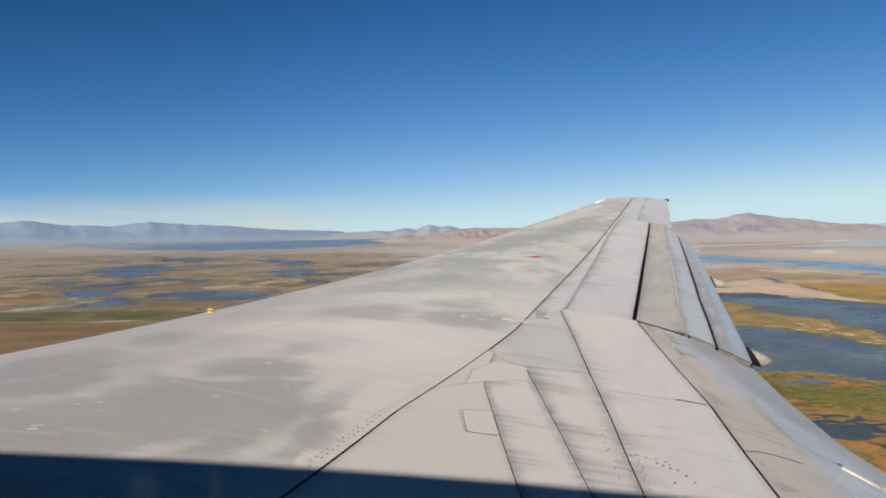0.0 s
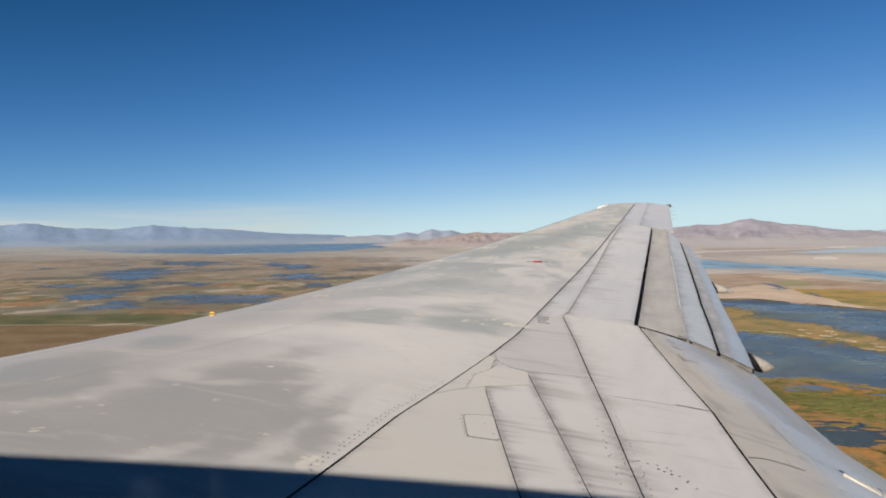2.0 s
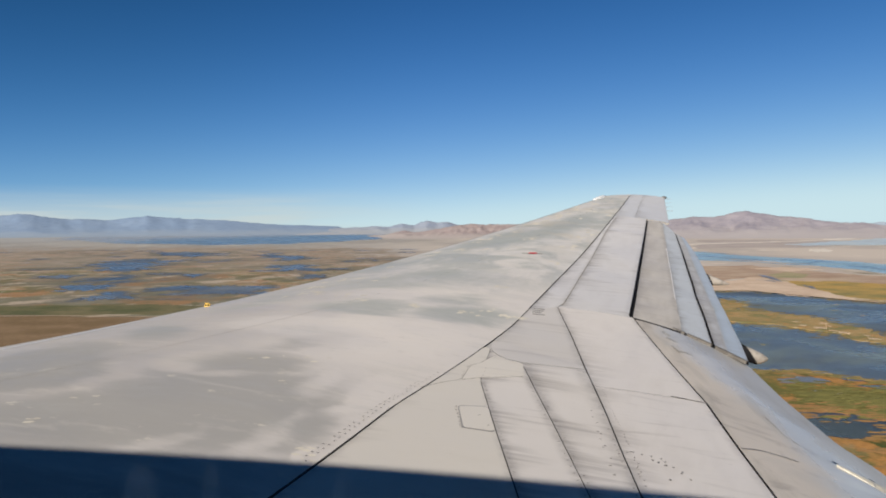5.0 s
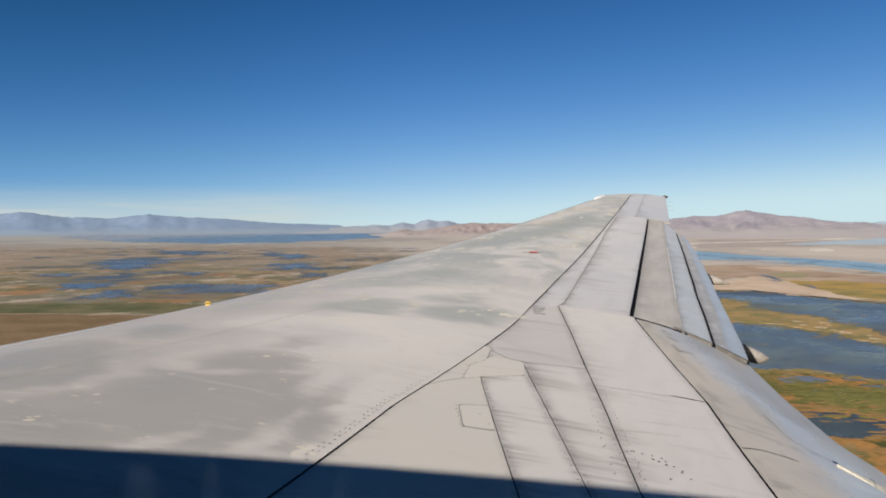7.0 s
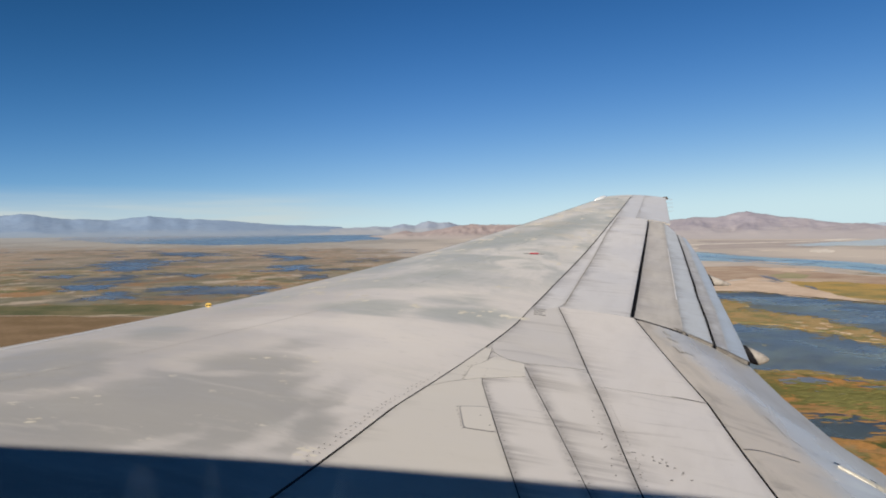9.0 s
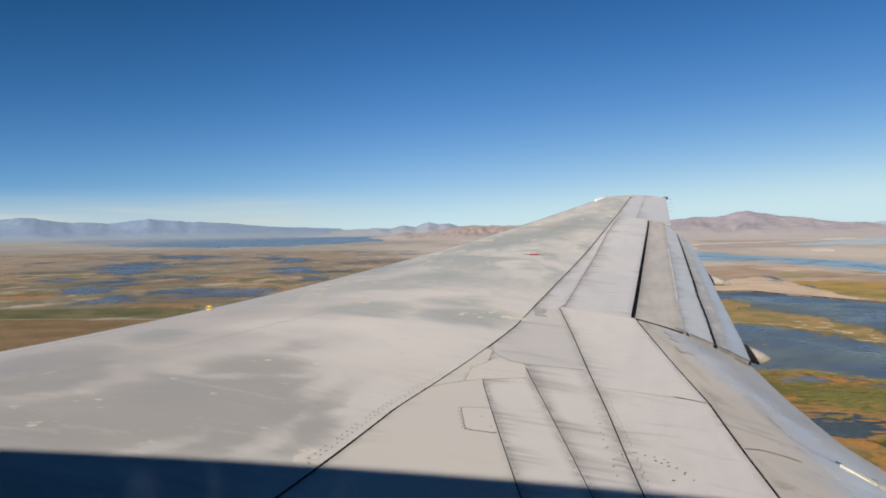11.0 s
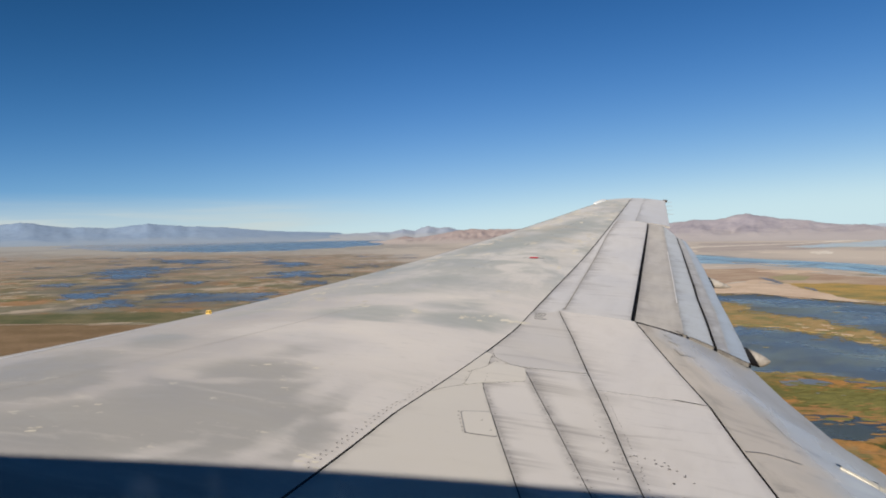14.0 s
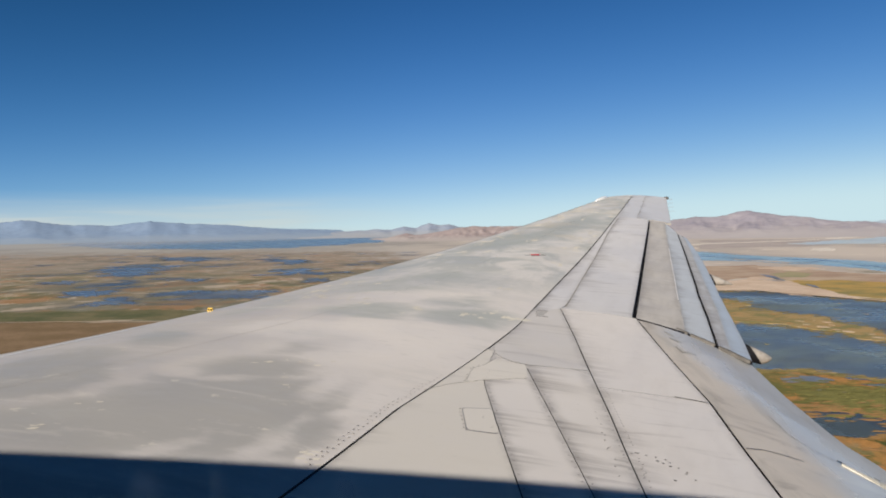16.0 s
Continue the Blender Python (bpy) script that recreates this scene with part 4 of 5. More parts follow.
def strip_panel(name, a, b, y0, y1, mat, label="", gap=0.004, lift=0.0, nu=6, nv=24, thick=0.03, gap_a=None, droop=False, parent=None, gap_y=0.0012, bow=0.0, ends=True, joint=None):
    """A skin panel between two spanwise lines, with rounded edges and a rim into the joint. y0, y1: ends along a and along b."""
    def at(u, v):
        ya, yb = y0[0] + (y1[0] - y0[0]) * v, y0[1] + (y1[1] - y0[1]) * v
        return (1 - u) * a(ya) + u * b(yb), (1 - u) * ya + u * yb + bow * 4 * u * (1 - u) * v
    (xa, ya), (xb, yb) = at(0, 0.5), at(1, 0.5)
    e0, e1 = ends if isinstance(ends, tuple) else (ends, ends)
    gu = gap / max(math.hypot(xb - xa, yb - ya), 0.05)
    gv = gap_y / max(y1[0] - y0[0], 0.05)
    ga = gu if gap_a is None else gap_a / max(math.hypot(xb - xa, yb - ya), 0.05)
    us = [ga, ga + RIM / max(abs(xb - xa), 0.05)] + [gu + (1 - 2 * gu) * i / nu for i in range(1, nu)]
    us += [1 - gu - RIM / max(abs(xb - xa), 0.05), 1 - gu]
    ev = RIM / max(y1[0] - y0[0], 0.05)
    vs = [gv, gv + ev] + [gv + (1 - 2 * gv) * j / nv for j in range(1, nv)] + [1 - gv - ev, 1 - gv]
    nv += 2
    wide = [math.hypot(xb - xa, yb - ya) * u for u in us]
    verts, faces = [], []
    nn = len(us)
    for j, v in enumerate(vs):
        for i, u in enumerate(us):
            x, y = at(u, v)
            worn = -0.002 if (i == 0 and gap_a is None) or i == nn - 1 or (e0 and j == 0) or (e1 and j == nv) else 0
            verts.append((x, y, top_z(x, y) + lift + worn - (flap_drop(x, y) if droop else 0)))
    for j in range(nv):
        for i in range(nn - 1):
            o = j * nn + i
            faces.append((o, o + 1, o + nn + 1, o + nn))
    ring = [i for i in range(nn)] + [j * nn + nn - 1 for j in range(1, nv + 1)]
    ring += [nv * nn + i for i in range(nn - 2, -1, -1)] + [j * nn for j in range(nv - 1, 0, -1)]
    base = len(verts)
    for k in ring:
        x, y, z = verts[k]
        verts.append((x, y, z - thick))
    m = len(ring)
    for k in range(m):
        faces.append((ring[k], base + k, base + (k + 1) % m, ring[(k + 1) % m]))
    ob = mesh_from(name, verts, faces, mat, parent or plane, label, smooth=False)
    run = ob.data.uv_layers.new(name="run")
    for lp in ob.data.loops:
        k = lp.vertex_index if lp.vertex_index < base else ring[lp.vertex_index - base]
        run.data[lp.index].uv = (wide[k % nn], max(wide) - wide[k % nn])
    flags = [True] * (nv * (nn - 1)) + [False] * m
    ob.data.polygons.foreach_set("use_smooth", flags)
    ob.data.materials.append(joint or M_JOINT)
    rim = [int((i == 0 and gap_a is None) or i == nn - 2 or (e0 and j == 0) or (e1 and j == nv - 1)) for j in range(nv) for i in range(nn - 1)] + [1] * m
    ob.data.polygons.foreach_set("material_index", rim)
    ob.data.set_sharp_from_angle(angle=radians(12))
    return ob


def wing_body():
    """Dark inner structure below the joints, and the closed painted underside."""
    ys = [ROOT + (15 - ROOT) * j / 60 for j in range(61)]
    cols = 20
    top, low = [], []
    for y in ys:
        x0, x1 = x_le(y) + 0.03, (TRAIL(y) + 0.08 if y < 7.15 else STRIP(y) - 0.1 if 12.2 < y < 12.9 else full_te(y) - 0.04)
        c = x1 - x0
        for i in range(cols + 1):
            s = i / cols
            x = x0 + c * s
            z = top_z(x, y) - 0.028
            top.append((x, y, z))
            t = 0.085 * c * (math.sqrt(s) * 2.2 - 1.2 * s - 1.0 * s ** 3) + 0.012
            low.append((x, y, z - t))
    f = []
    for j in range(60):
        for i in range(cols):
            o = j * (cols + 1) + i
            f.append((o, o + 1, o + cols + 2, o + cols + 1))
    mesh_from("wing_box", top, f, M_DARK, plane, "dark sealant showing in the joints")
    mesh_from("wing_underside", low, [q[::-1] for q in f], M_GREY, plane)


def leading_edge():
    """The rounded nose of the wing, back to the first long joint."""
    verts, faces = [], []
    ny, nt, nb = 60, 8, 6
    n = nt + nb + 1
    for j in range(ny + 1):
        y = ROOT + (15 - ROOT) * j / ny
        r = 0.16 - 0.125 * (y / 15)
        x0, z0 = x_le(y), top_z(x_le(y), y)
        for i in range(nt, 0, -1):
            th = radians(125) * i / nt
            verts.append((x0 - r * math.sin(th), y, z0 - r * (1 - math.cos(th)) - 0.11 * r * math.sin(th)))
        x1 = seam_le(y) - 0.001
        for i in range(nb + 1):
            x = x0 + (x1 - x0) * i / nb
            verts.append((x, y, top_z(x, y)))
    for j in range(ny):
        for i in range(n - 1):
            o = j * n + i
            faces.append((o, o + 1, o + n + 1, o + n))
    ob = mesh_from("leading_edge", verts, faces, M_SKIN, plane, "rounded grey leading edge with a bright nose strip")
    ob.data.materials.append(M_NOSE)
    ob.data.polygons.foreach_set("material_index", [int(k % (n - 1) < nt - 2) for k in range(len(faces))])


wing_body()
leading_edge()
SKIN = strip_panel("wing_skin", seam_le, SPAR, (ROOT, ROOT), (15, 15), M_SKIN, "large worn grey upper skin", 0.004, 0, 14, 70, gap_a=0.0)
# inboard trailing panels
PANEL_A = strip_panel("fixed_panel", SPAR, RIB_A, (ROOT, ROOT), (5.74, 5.725), M_CREAM, "cream fixed panel", 0.004, 0, 6, 30)
strip_panel("fixed_panel", RIB_A, RIB_B, (ROOT, ROOT), (5.725, 5.675), M_PANEL, "", 0.0012, 0, 4, 30)
strip_panel("fixed_panel", RIB_B, MIDLINE, (ROOT, ROOT), (5.675, 5.56), M_PANEL, "", 0.0005, 0, 4, 30)
PANEL_D = strip_panel("fixed_panel", MIDLINE, TRAIL, (ROOT, ROOT), (5.3, 5.525), M_CLEAN, "", 0.004, 0, 6, 30)
strip_panel("fixed_panel", MIDLINE, TRAIL, (5.3, 5.525), (7.33, 7.43), M_CLEAN, "", 0.003, 0, 6, 14, gap_y=0.0004, ends=(True, False))
PANEL_F = strip_panel("fixed_panel", SPAR, MIDLINE, (5.74, 5.56), (7.02, 7.33), M_SHADE, "greyer fixed panel", 0.003, 0, 6, 14, ends=False, gap_y=0.0006)
# outboard strip and spoilers
strip_panel("hinge_panel", SPAR, HINGE, (7.02, 7.33), (12.8, 12.8), M_LILAC, "", 0.0008, 0, 4, 30, ends=False, gap_y=0.0005, joint=M_STENCIL)
for ya, yb in ((7.3305, 9.1), (9.1, 11.2), (11.2, 12.8)):
    strip_panel("spoiler", HINGE, GAP_L, (ya, ya + (0.1 if ya < 8 else 0.05)), (yb, yb + 0.05 if yb < 12 else yb), M_LILAC, "pale spoiler with dark streaks", 0.0008, 0.0, 6, 14, ends=False, gap_y=0.0004, joint=M_STENCIL)
# wing tip
strip_panel("tip_skin", SPAR, AILERON, (12.8, 12.8), (15, 15), M_PALE, "", 0.0003, 0, 4, 12, ends=(False, True), joint=M_SCUFF)
strip_panel("aileron", AILERON, TIP_TE, (12.82, 12.82), (15, 15), M_PALE, "", 0.0003, 0, 4, 12, ends=(False, True), joint=M_SCUFF)
# outboard flap
FLAP = strip_panel("outboard_flap", GAP_R, STRIP, (7.455, 7.345), (12.8, 12.79), M_FLAP, "weathered beige flap", 0.0008, -0.004, 5, 24, joint=M_DARK, ends=(True, False))
strip_panel("flap_skin", STRIP, SLOT, (7.36, 7.2), (12.79, 12.25), M_AFT, "pale bluish flap skin", 0.0008, -0.004, 4, 24, parent=FLAP, joint=M_DARK, ends=(True, False))
strip_panel("flap_tab", SLOT_R, TAB, (7.185, 7.11), (12.22, 12.12), M_TAB, "darker grey flap tab", 0.002, -0.008, 4, 24, parent=FLAP, joint=M_DARK)
strip_panel("flap_edge", TAB, EDGE_OUT, (7.11, 6.985), (12.12, 12.02), M_EDGE, "pale blue trailing strip", 0.001, -0.008, 4, 24, parent=FLAP, joint=M_DARK)
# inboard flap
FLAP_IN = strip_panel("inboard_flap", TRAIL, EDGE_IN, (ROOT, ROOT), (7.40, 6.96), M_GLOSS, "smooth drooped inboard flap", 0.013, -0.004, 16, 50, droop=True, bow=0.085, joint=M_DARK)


def fuselage():
    """The hull: a round shell with cabin windows; the eye is just inside one of them."""
    r, cy, cz, t = 1.75, -1.62, -0.291, 0.06
    x_cuts = [-16 + 0.5 * i for i in range(65)]
    xs = sorted(set([round(x + d, 3) for x in x_cuts for d in (-0.13, 0.13)] + [-17.0, 17.0]))
    a0 = math.asin((0.0 - cz) / r)
    win = (a0 - 0.1, a0 + 0.1)
    angs = sorted([win[0], win[1]] + [win[1] + (2 * math.pi - 0.2) * k / 46 for k in range(1, 46)])
    verts, faces = [], []
    na = len(angs)
    for rad in (r, r - t):
        for x in xs:
            for a in angs:
                verts.append((x, cy + rad * math.cos(a), cz + rad * math.sin(a)))
    half = len(xs) * na
    for i in range(len(xs) - 1):
        opening = xs[i + 1] - xs[i] < 0.27 and any(abs((xs[i] + xs[i + 1]) / 2 - x) < 0.01 for x in x_cuts)
        for k in range(na):
            k2 = (k + 1) % na
            q = (i * na + k, i * na + k2, (i + 1) * na + k2, (i + 1) * na + k)
            if opening and abs(angs[k] - win[0]) < 1e-6:
                for p, s in ((q[0], q[1]), (q[1], q[2]), (q[2], q[3]), (q[3], q[0])):
                    faces.append((p, s, s + half, p + half))
                continue
            faces.append(q)
            faces.append(tuple(v + half for v in q[::-1]))
    for i, px in ((0, -17.6), (len(xs) - 1, 17.6)):
        o = len(verts)
        verts.append((px, cy, cz))
        faces += [(i * na + k, i * na + (k + 1) % na, o) for k in range(na)]
    c, w = math.cos(radians(2.2)), math.sin(radians(2.2))      # the unseen hull is turned to tilt its shadow edge on the wing
    verts = [(x * c - y * w, x * w + y * c, z) for x, y, z in verts]
    mesh_from("fuselage", verts, faces, M_HULL, plane, "dark painted fuselage with a row of cabin windows", smooth=False)


fuselage()


def window_pane():
    """The clear outer pane before the eye, with a few pale smudges and cabin reflections painted on it."""
    m = bpy.data.materials.new("window_acrylic")
    m.use_nodes = True
    t = m.node_tree
    t.nodes.clear()
    out = t.nodes.new("ShaderNodeOutputMaterial")
    clear, haze, mixer = t.nodes.new("ShaderNodeBsdfTransparent"), t.nodes.new("ShaderNodeBsdfTranslucent"), t.nodes.new("ShaderNodeMixShader")
    haze.inputs["Color"].default_value = (0.8, 0.82, 0.85, 1)
    co = t.nodes.new("ShaderNodeTexCoord")
    total = None
    for x, z, rx, rz, amount in PANE_SPOTS:
        mp = t.nodes.new("ShaderNodeMapping")
        mp.vector_type = "TEXTURE"
        mp.inputs["Location"].default_value = (x, 0.1, z)
        mp.inputs["Scale"].default_value = (rx, 1, rz)
        t.links.new(co.outputs["Object"], mp.inputs["Vector"])
        ln = t.nodes.new("ShaderNodeVectorMath")
        ln.operation = "LENGTH"
        t.links.new(mp.outputs[0], ln.inputs[0])
        mr = t.nodes.new("ShaderNodeMapRange")
        mr.interpolation_type = "SMOOTHSTEP"
        t.links.new(ln.outputs["Value"], mr.inputs["Value"])
        for k, v in zip(("From Min", "From Max", "To Min", "To Max"), (1.0, 0.55, 0.0, amount)):
            mr.inputs[k].default_value = v
        if total is None:
            total = mr.outputs["Result"]
        else:
            ad = t.nodes.new("ShaderNodeMath")
            ad.operation = "ADD"
            t.links.new(total, ad.inputs[0])
            t.links.new(mr.outputs["Result"], ad.inputs[1])
            total = ad.outputs[0]
    t.links.new(total, mixer.inputs[0])
    t.links.new(clear.outputs[0], mixer.inputs[1])
    t.links.new(haze.outputs[0], mixer.inputs[2])
    t.links.new(mixer.outputs[0], out.inputs[0])
    ob = mesh_from("window_pane", [(-0.135, 0.1, -0.18), (0.135, 0.1, -0.18), (0.135, 0.1, 0.18), (-0.135, 0.1, 0.18)], [(0, 1, 2, 3)], m, plane,
                   "clear cabin window pane with faint smudges and painted reflections", smooth=False)
    ob.visible_shadow = False


# pale spots on the pane: smudges and painted cabin reflections
PANE_SPOTS = [(-0.0514, -0.0325, 0.0028, 0.0032, 0.10), (-0.042, -0.0322, 0.0014, 0.0034, 0.07), (-0.0252, -0.0322, 0.0014, 0.0026, 0.06)]
window_pane()


def fairing(tip, y, rad, length, lean, slant, blunt):
    """A flap track fairing: a blunt half cone behind the trailing edge. lean: how far its axis rises to the base; slant: how far its base is cut aft below."""
    verts, faces = [], []
    n, m = 14, 24
    for j in range(n + 1):
        f = j / n
        r = max(rad * ((1 - f) * (1 - blunt) + blunt * math.sqrt(max(1 - f * f, 0))), 0.005)
        for k in range(m):
            a = 2 * math.pi * k / m
            verts.append((tip[0] - length * (1 - f) - slant * math.sin(a) * (1 - f), y + 0.7 * r * math.cos(a), tip[1] + r * math.sin(a) + lean * (1 - f)))
    for j in range(n):
        for k in range(m):
            faces.append((j * m + k, j * m + (k + 1) % m, (j + 1) * m + (k + 1) % m, (j + 1) * m + k))
    faces.append(tuple(range(n * m, n * m + m)))
    body = mesh_from("flap_fairing", verts, faces[m:], M_FAIR, plane, "blunt beige flap track fairing")
    mesh_from("fairing_joint", verts[:2 * m], faces[:m], M_DARK, body, "dark joint ring")
    mouth = verts[:m]
    cx, cz = tip[0] - length, tip[1] + lean
    rim = [(x - 0.055, y + (yy - y) * 0.9, z + 0.015) for x, yy, z in mouth] + [(cx - 0.16 + (x - cx) * 0.4, y + (yy - y) * 0.4, cz + 0.05 + (z - cz) * 0.4) for x, yy, z in mouth]
    mesh_from("fairing_housing", mouth + rim, [(k, (k + 1) % m, m + (k + 1) % m, m + k) for k in range(m)] +
              [(m + k, m + (k + 1) % m, 2 * m + (k + 1) % m, 2 * m + k) for k in range(m)] + [tuple(range(2 * m, 3 * m))], M_DARK, body, "dark open joint behind the fairing")


fairing((1.95, -1.192), 7.6, 0.088, 0.155, 0.036, 0.055, 0.4)
fairing((2.2, -0.722), 10.3, 0.072, 0.24, 0.06, 0.035, 0.26)


# ---- small fittings on the wing ----
def plate(name, pts, mat, label="", lift=0.0022, rings=6, parent=None, rim=None):
    """A thin plate that follows the skin inside an outline."""
    n = len(pts)
    cx, cy = sum(p[0] for p in pts) / n, sum(p[1] for p in pts) / n
    verts = [(cx, cy, top_z(cx, cy) + lift)]
    for k in range(1, rings + 1):
        for x, y in pts:
            px, py = cx + (x - cx) * k / rings, cy + (y - cy) * k / rings
            verts.append((px, py, top_z(px, py) + lift))
    for x, y in pts:
        verts.append((x, y, top_z(x, y) - 0.001))
    faces = [(0, 1 + i, 1 + (i + 1) % n) for i in range(n)]
    for k in range(rings):
        o = 1 + k * n
        faces += [(o + i, o + n + i, o + n + (i + 1) % n, o + (i + 1) % n) for i in range(n)]
    ob = mesh_from(name, verts, faces, mat, parent or SKIN, label, smooth=False)
    ob.data.materials.append(rim or M_JOINT)
    ob.data.polygons.foreach_set("material_index", [0] * (n * rings) + [1] * n)
    run = ob.data.uv_layers.new(name="run")
    run.data.foreach_set("uv", [1.0] * (2 * len(ob.data.loops)))
    return ob


def rounded(pts, r, seg=4):
    """The outline with its corners rounded off."""
    out = []
    n = len(pts)
    for i in range(n):
        p, a, b = Vector(pts[i]), Vector(pts[i - 1]), Vector(pts[(i + 1) % n])
        s, e = p + (a - p).normalized() * r, p + (b - p).normalized() * r
        for k in range(seg + 1):
            t = k / seg
            out.append(tuple((1 - t) ** 2 * s + 2 * t * (1 - t) * p + t * t * e))
    return out


def rivets(name, pts, r=0.0035, parent=None, label="row of dark rivet heads"):
    """Low domed rivet heads, one row as one part."""
    verts, faces = [], []
    for x, y in pts:
        o = len(verts)
        z = top_z(x, y)
        for k in range(6):
            a = math.pi * k / 3
            verts.append((x + r * math.cos(a), y + r * 1.5 * math.sin(a), z + 0.0021))
        verts.append((x, y, z + 0.0032))
        faces += [(o + k, o + (k + 1) % 6, o + 6) for k in range(6)]
    return tagged(mesh_from(name, verts, faces, M_RIVET, parent or PANEL_A, label), kind="stuff")


def along(a, b, step, jitter=0.004, skip=0.12):
    a, b = Vector(a), Vector(b)
    n = max(2, int((b - a).length / step))
    out = []
    for i in range(n + 1):
        if rnd.random() > skip:
            p = a.lerp(b, i / n)
            out.append((p.x + rnd.uniform(-jitter, jitter), p.y + rnd.uniform(-jitter, jitter)))
    return out


def seam_line(name, pts, width, lift, mat, parent, label, droop=False):
    """A thin line of dirt or sealant that follows the skin from point to point."""
    verts = []
    for k in range(len(pts)):
        a, b = Vector(pts[max(k - 1, 0)]), Vector(pts[min(k + 1, len(pts) - 1)])
        d = (b - a).normalized()
        for side in (-0.5, 0.5):
            x, y = pts[k][0] - d.y * side * width, pts[k][1] + d.x * side * width
            verts.append((x, y, top_z(x, y) - (flap_drop(x, y) if droop else 0) + lift))
    return mesh_from(name, verts, [(2 * k, 2 * k + 1, 2 * k + 3, 2 * k + 2) for k in range(len(pts) - 1)], mat, parent, label, smooth=False)


def eased(pts, n=8):
    """More points along a bent line, with soft bends."""
    out = []
    for k in range(len(pts) - 1):
        p0, p1, p2, p3 = (Vector(pts[min(max(k + o, 0), len(pts) - 1)]) for o in (-1, 0, 1, 2))
        for i in range(n):
            t = i / n
            out.append(tuple(0.5 * (2 * p1 + (p2 - p0) * t + (2 * p0 - 5 * p1 + 4 * p2 - p3) * t * t + (3 * p1 - p0 - 3 * p2 + p3) * t ** 3)))
    return out + [tuple(pts[-1])]


plate("doubler_plate", rounded([(-0.368, 5.92), (-0.372, 5.76), (-0.355, 5.66), (-0.325, 5.59), (-0.24, 5.512), (-0.13, 5.5), (0.27, 5.625), (0.255, 5.68), (-0.3, 5.95)], 0.02, 2),
      M_SHADE, "greyer doubler plate with a curved edge", 0.0025, 8, PANEL_F)
GUSSET = [(-0.495, 4.905), (-0.482, 5.05), (-0.474, 5.22), (-0.4, 5.36), (-0.345, 5.54), (-0.24, 5.498), (-0.145, 5.488), (-0.13, 5.2), (-0.287, 5.083), (-0.391, 5.013)]
plate("gusset_seal", [(x - 0.004, y + 0.003) for x, y in rounded(GUSSET, 0.03, 3)], M_SCUFF, "dirty edge round a doubler plate", 0.0012, 4, PANEL_A, M_SCUFF)
plate("gusset_plate", rounded(GUSSET, 0.03, 3), M_CREAM, "small cream doubler plate with a scalloped edge", 0.0018, 8, PANEL_A, M_SCUFF)
rivets("rivet_row", along((-0.485, 4.925), (-0.15, 5.185), 0.058, 0.003, 0.05), 0.0062)
rivets("rivet_row", along((-0.5, 4.93), (-0.488, 5.2), 0.055) + along((-0.478, 5.25), (-0.41, 5.36), 0.045) + along((-0.395, 5.38), (-0.35, 5.53), 0.06) +
       along((-0.33, 5.525), (-0.16, 5.475), 0.05), 0.0048)
seam_line("panel_seam", eased([(-0.7, 4.64), (-0.668, 4.686), (-0.575, 4.823), (-0.5, 4.9)]), 0.006, 0.001, M_SCUFF, PANEL_A, "faint worn joint")
HATCH = [(-0.462, 4.42), (-0.31, 4.49), (-0.252, 4.125), (-0.407, 4.097)]
plate("hatch_seal", rounded([(-0.469, 4.427), (-0.309, 4.5), (-0.251, 4.115), (-0.413, 4.088)], 0.03), M_STENCIL, "worn dirty seal round a hatch", 0.0009, 4, PANEL_A)
plate("access_hatch", rounded(HATCH, 0.03), M_CREAM, "small cream access hatch with rounded corners", 0.0015, 6, PANEL_A)
rivets("rivet_row", along((-0.476, 4.4), (-0.425, 4.12), 0.05) + along((-0.41, 4.09), (-0.27, 4.12), 0.03) + [(-0.29, 4.2), (-0.345, 4.33)], 0.0052)
# double row before the spar joint
for off, last in ((-0.052, 5.0), (-0.079, 4.75)):
    pts = []
    y = 3.315
    while y < last:
        if rnd.random() > 0.06 + max(0, (y - 4.2) * 0.5):
            pts.append((SPAR(y) + off * (1 - 0.11 * (y - 3.3)) + rnd.uniform(-0.002, 0.002), y))
        y += 0.057
    rivets("rivet_row", pts, 0.0046, SKIN)
for f, sides in ((RIB_A, (0.02,)), (RIB_B, (0.022, -0.022)), (MIDLINE, (-0.02,))):
    for off in sides:
        rivets("rivet_row", [(f(y) + off, y) for y in np.arange(2.6, 5.3, 0.075) if rnd.random() > 0.3], 0.004)
rivets("rivet_row", along((0.34, 5.275), (0.8, 5.425), 0.03) + along((0.34, 5.3), (0.62, 5.39), 0.04, 0.004, 0.3), 0.0036)
rivets("rivet_row", along((0.363, 4.205), (0.425, 4.274), 0.03) + along((0.44, 4.278), (0.574, 4.284), 0.038) + along((0.53, 4.235), (0.66, 4.175), 0.05) +
       along((0.59, 4.255), (0.69, 4.1), 0.06), 0.0058, PANEL_D)
rivets("rivet_row", [(0.585, 4.025), (0.53, 4.235), (0.556, 4.222), (0.589, 4.206)], 0.0075, PANEL_D)
rivets("rivet_row", along((0.258, 4.802), (0.31, 3.906), 0.1, 0.006, 0.1) + along((0.285, 4.6), (0.325, 3.95), 0.16, 0.008, 0.2), 0.0052)
rivets("rivet_row", along((0.354, 5.255), (0.426, 4.38), 0.045, 0.004, 0.15) + along((0.44, 4.2), (0.45, 3.85), 0.035, 0.012), 0.0042)

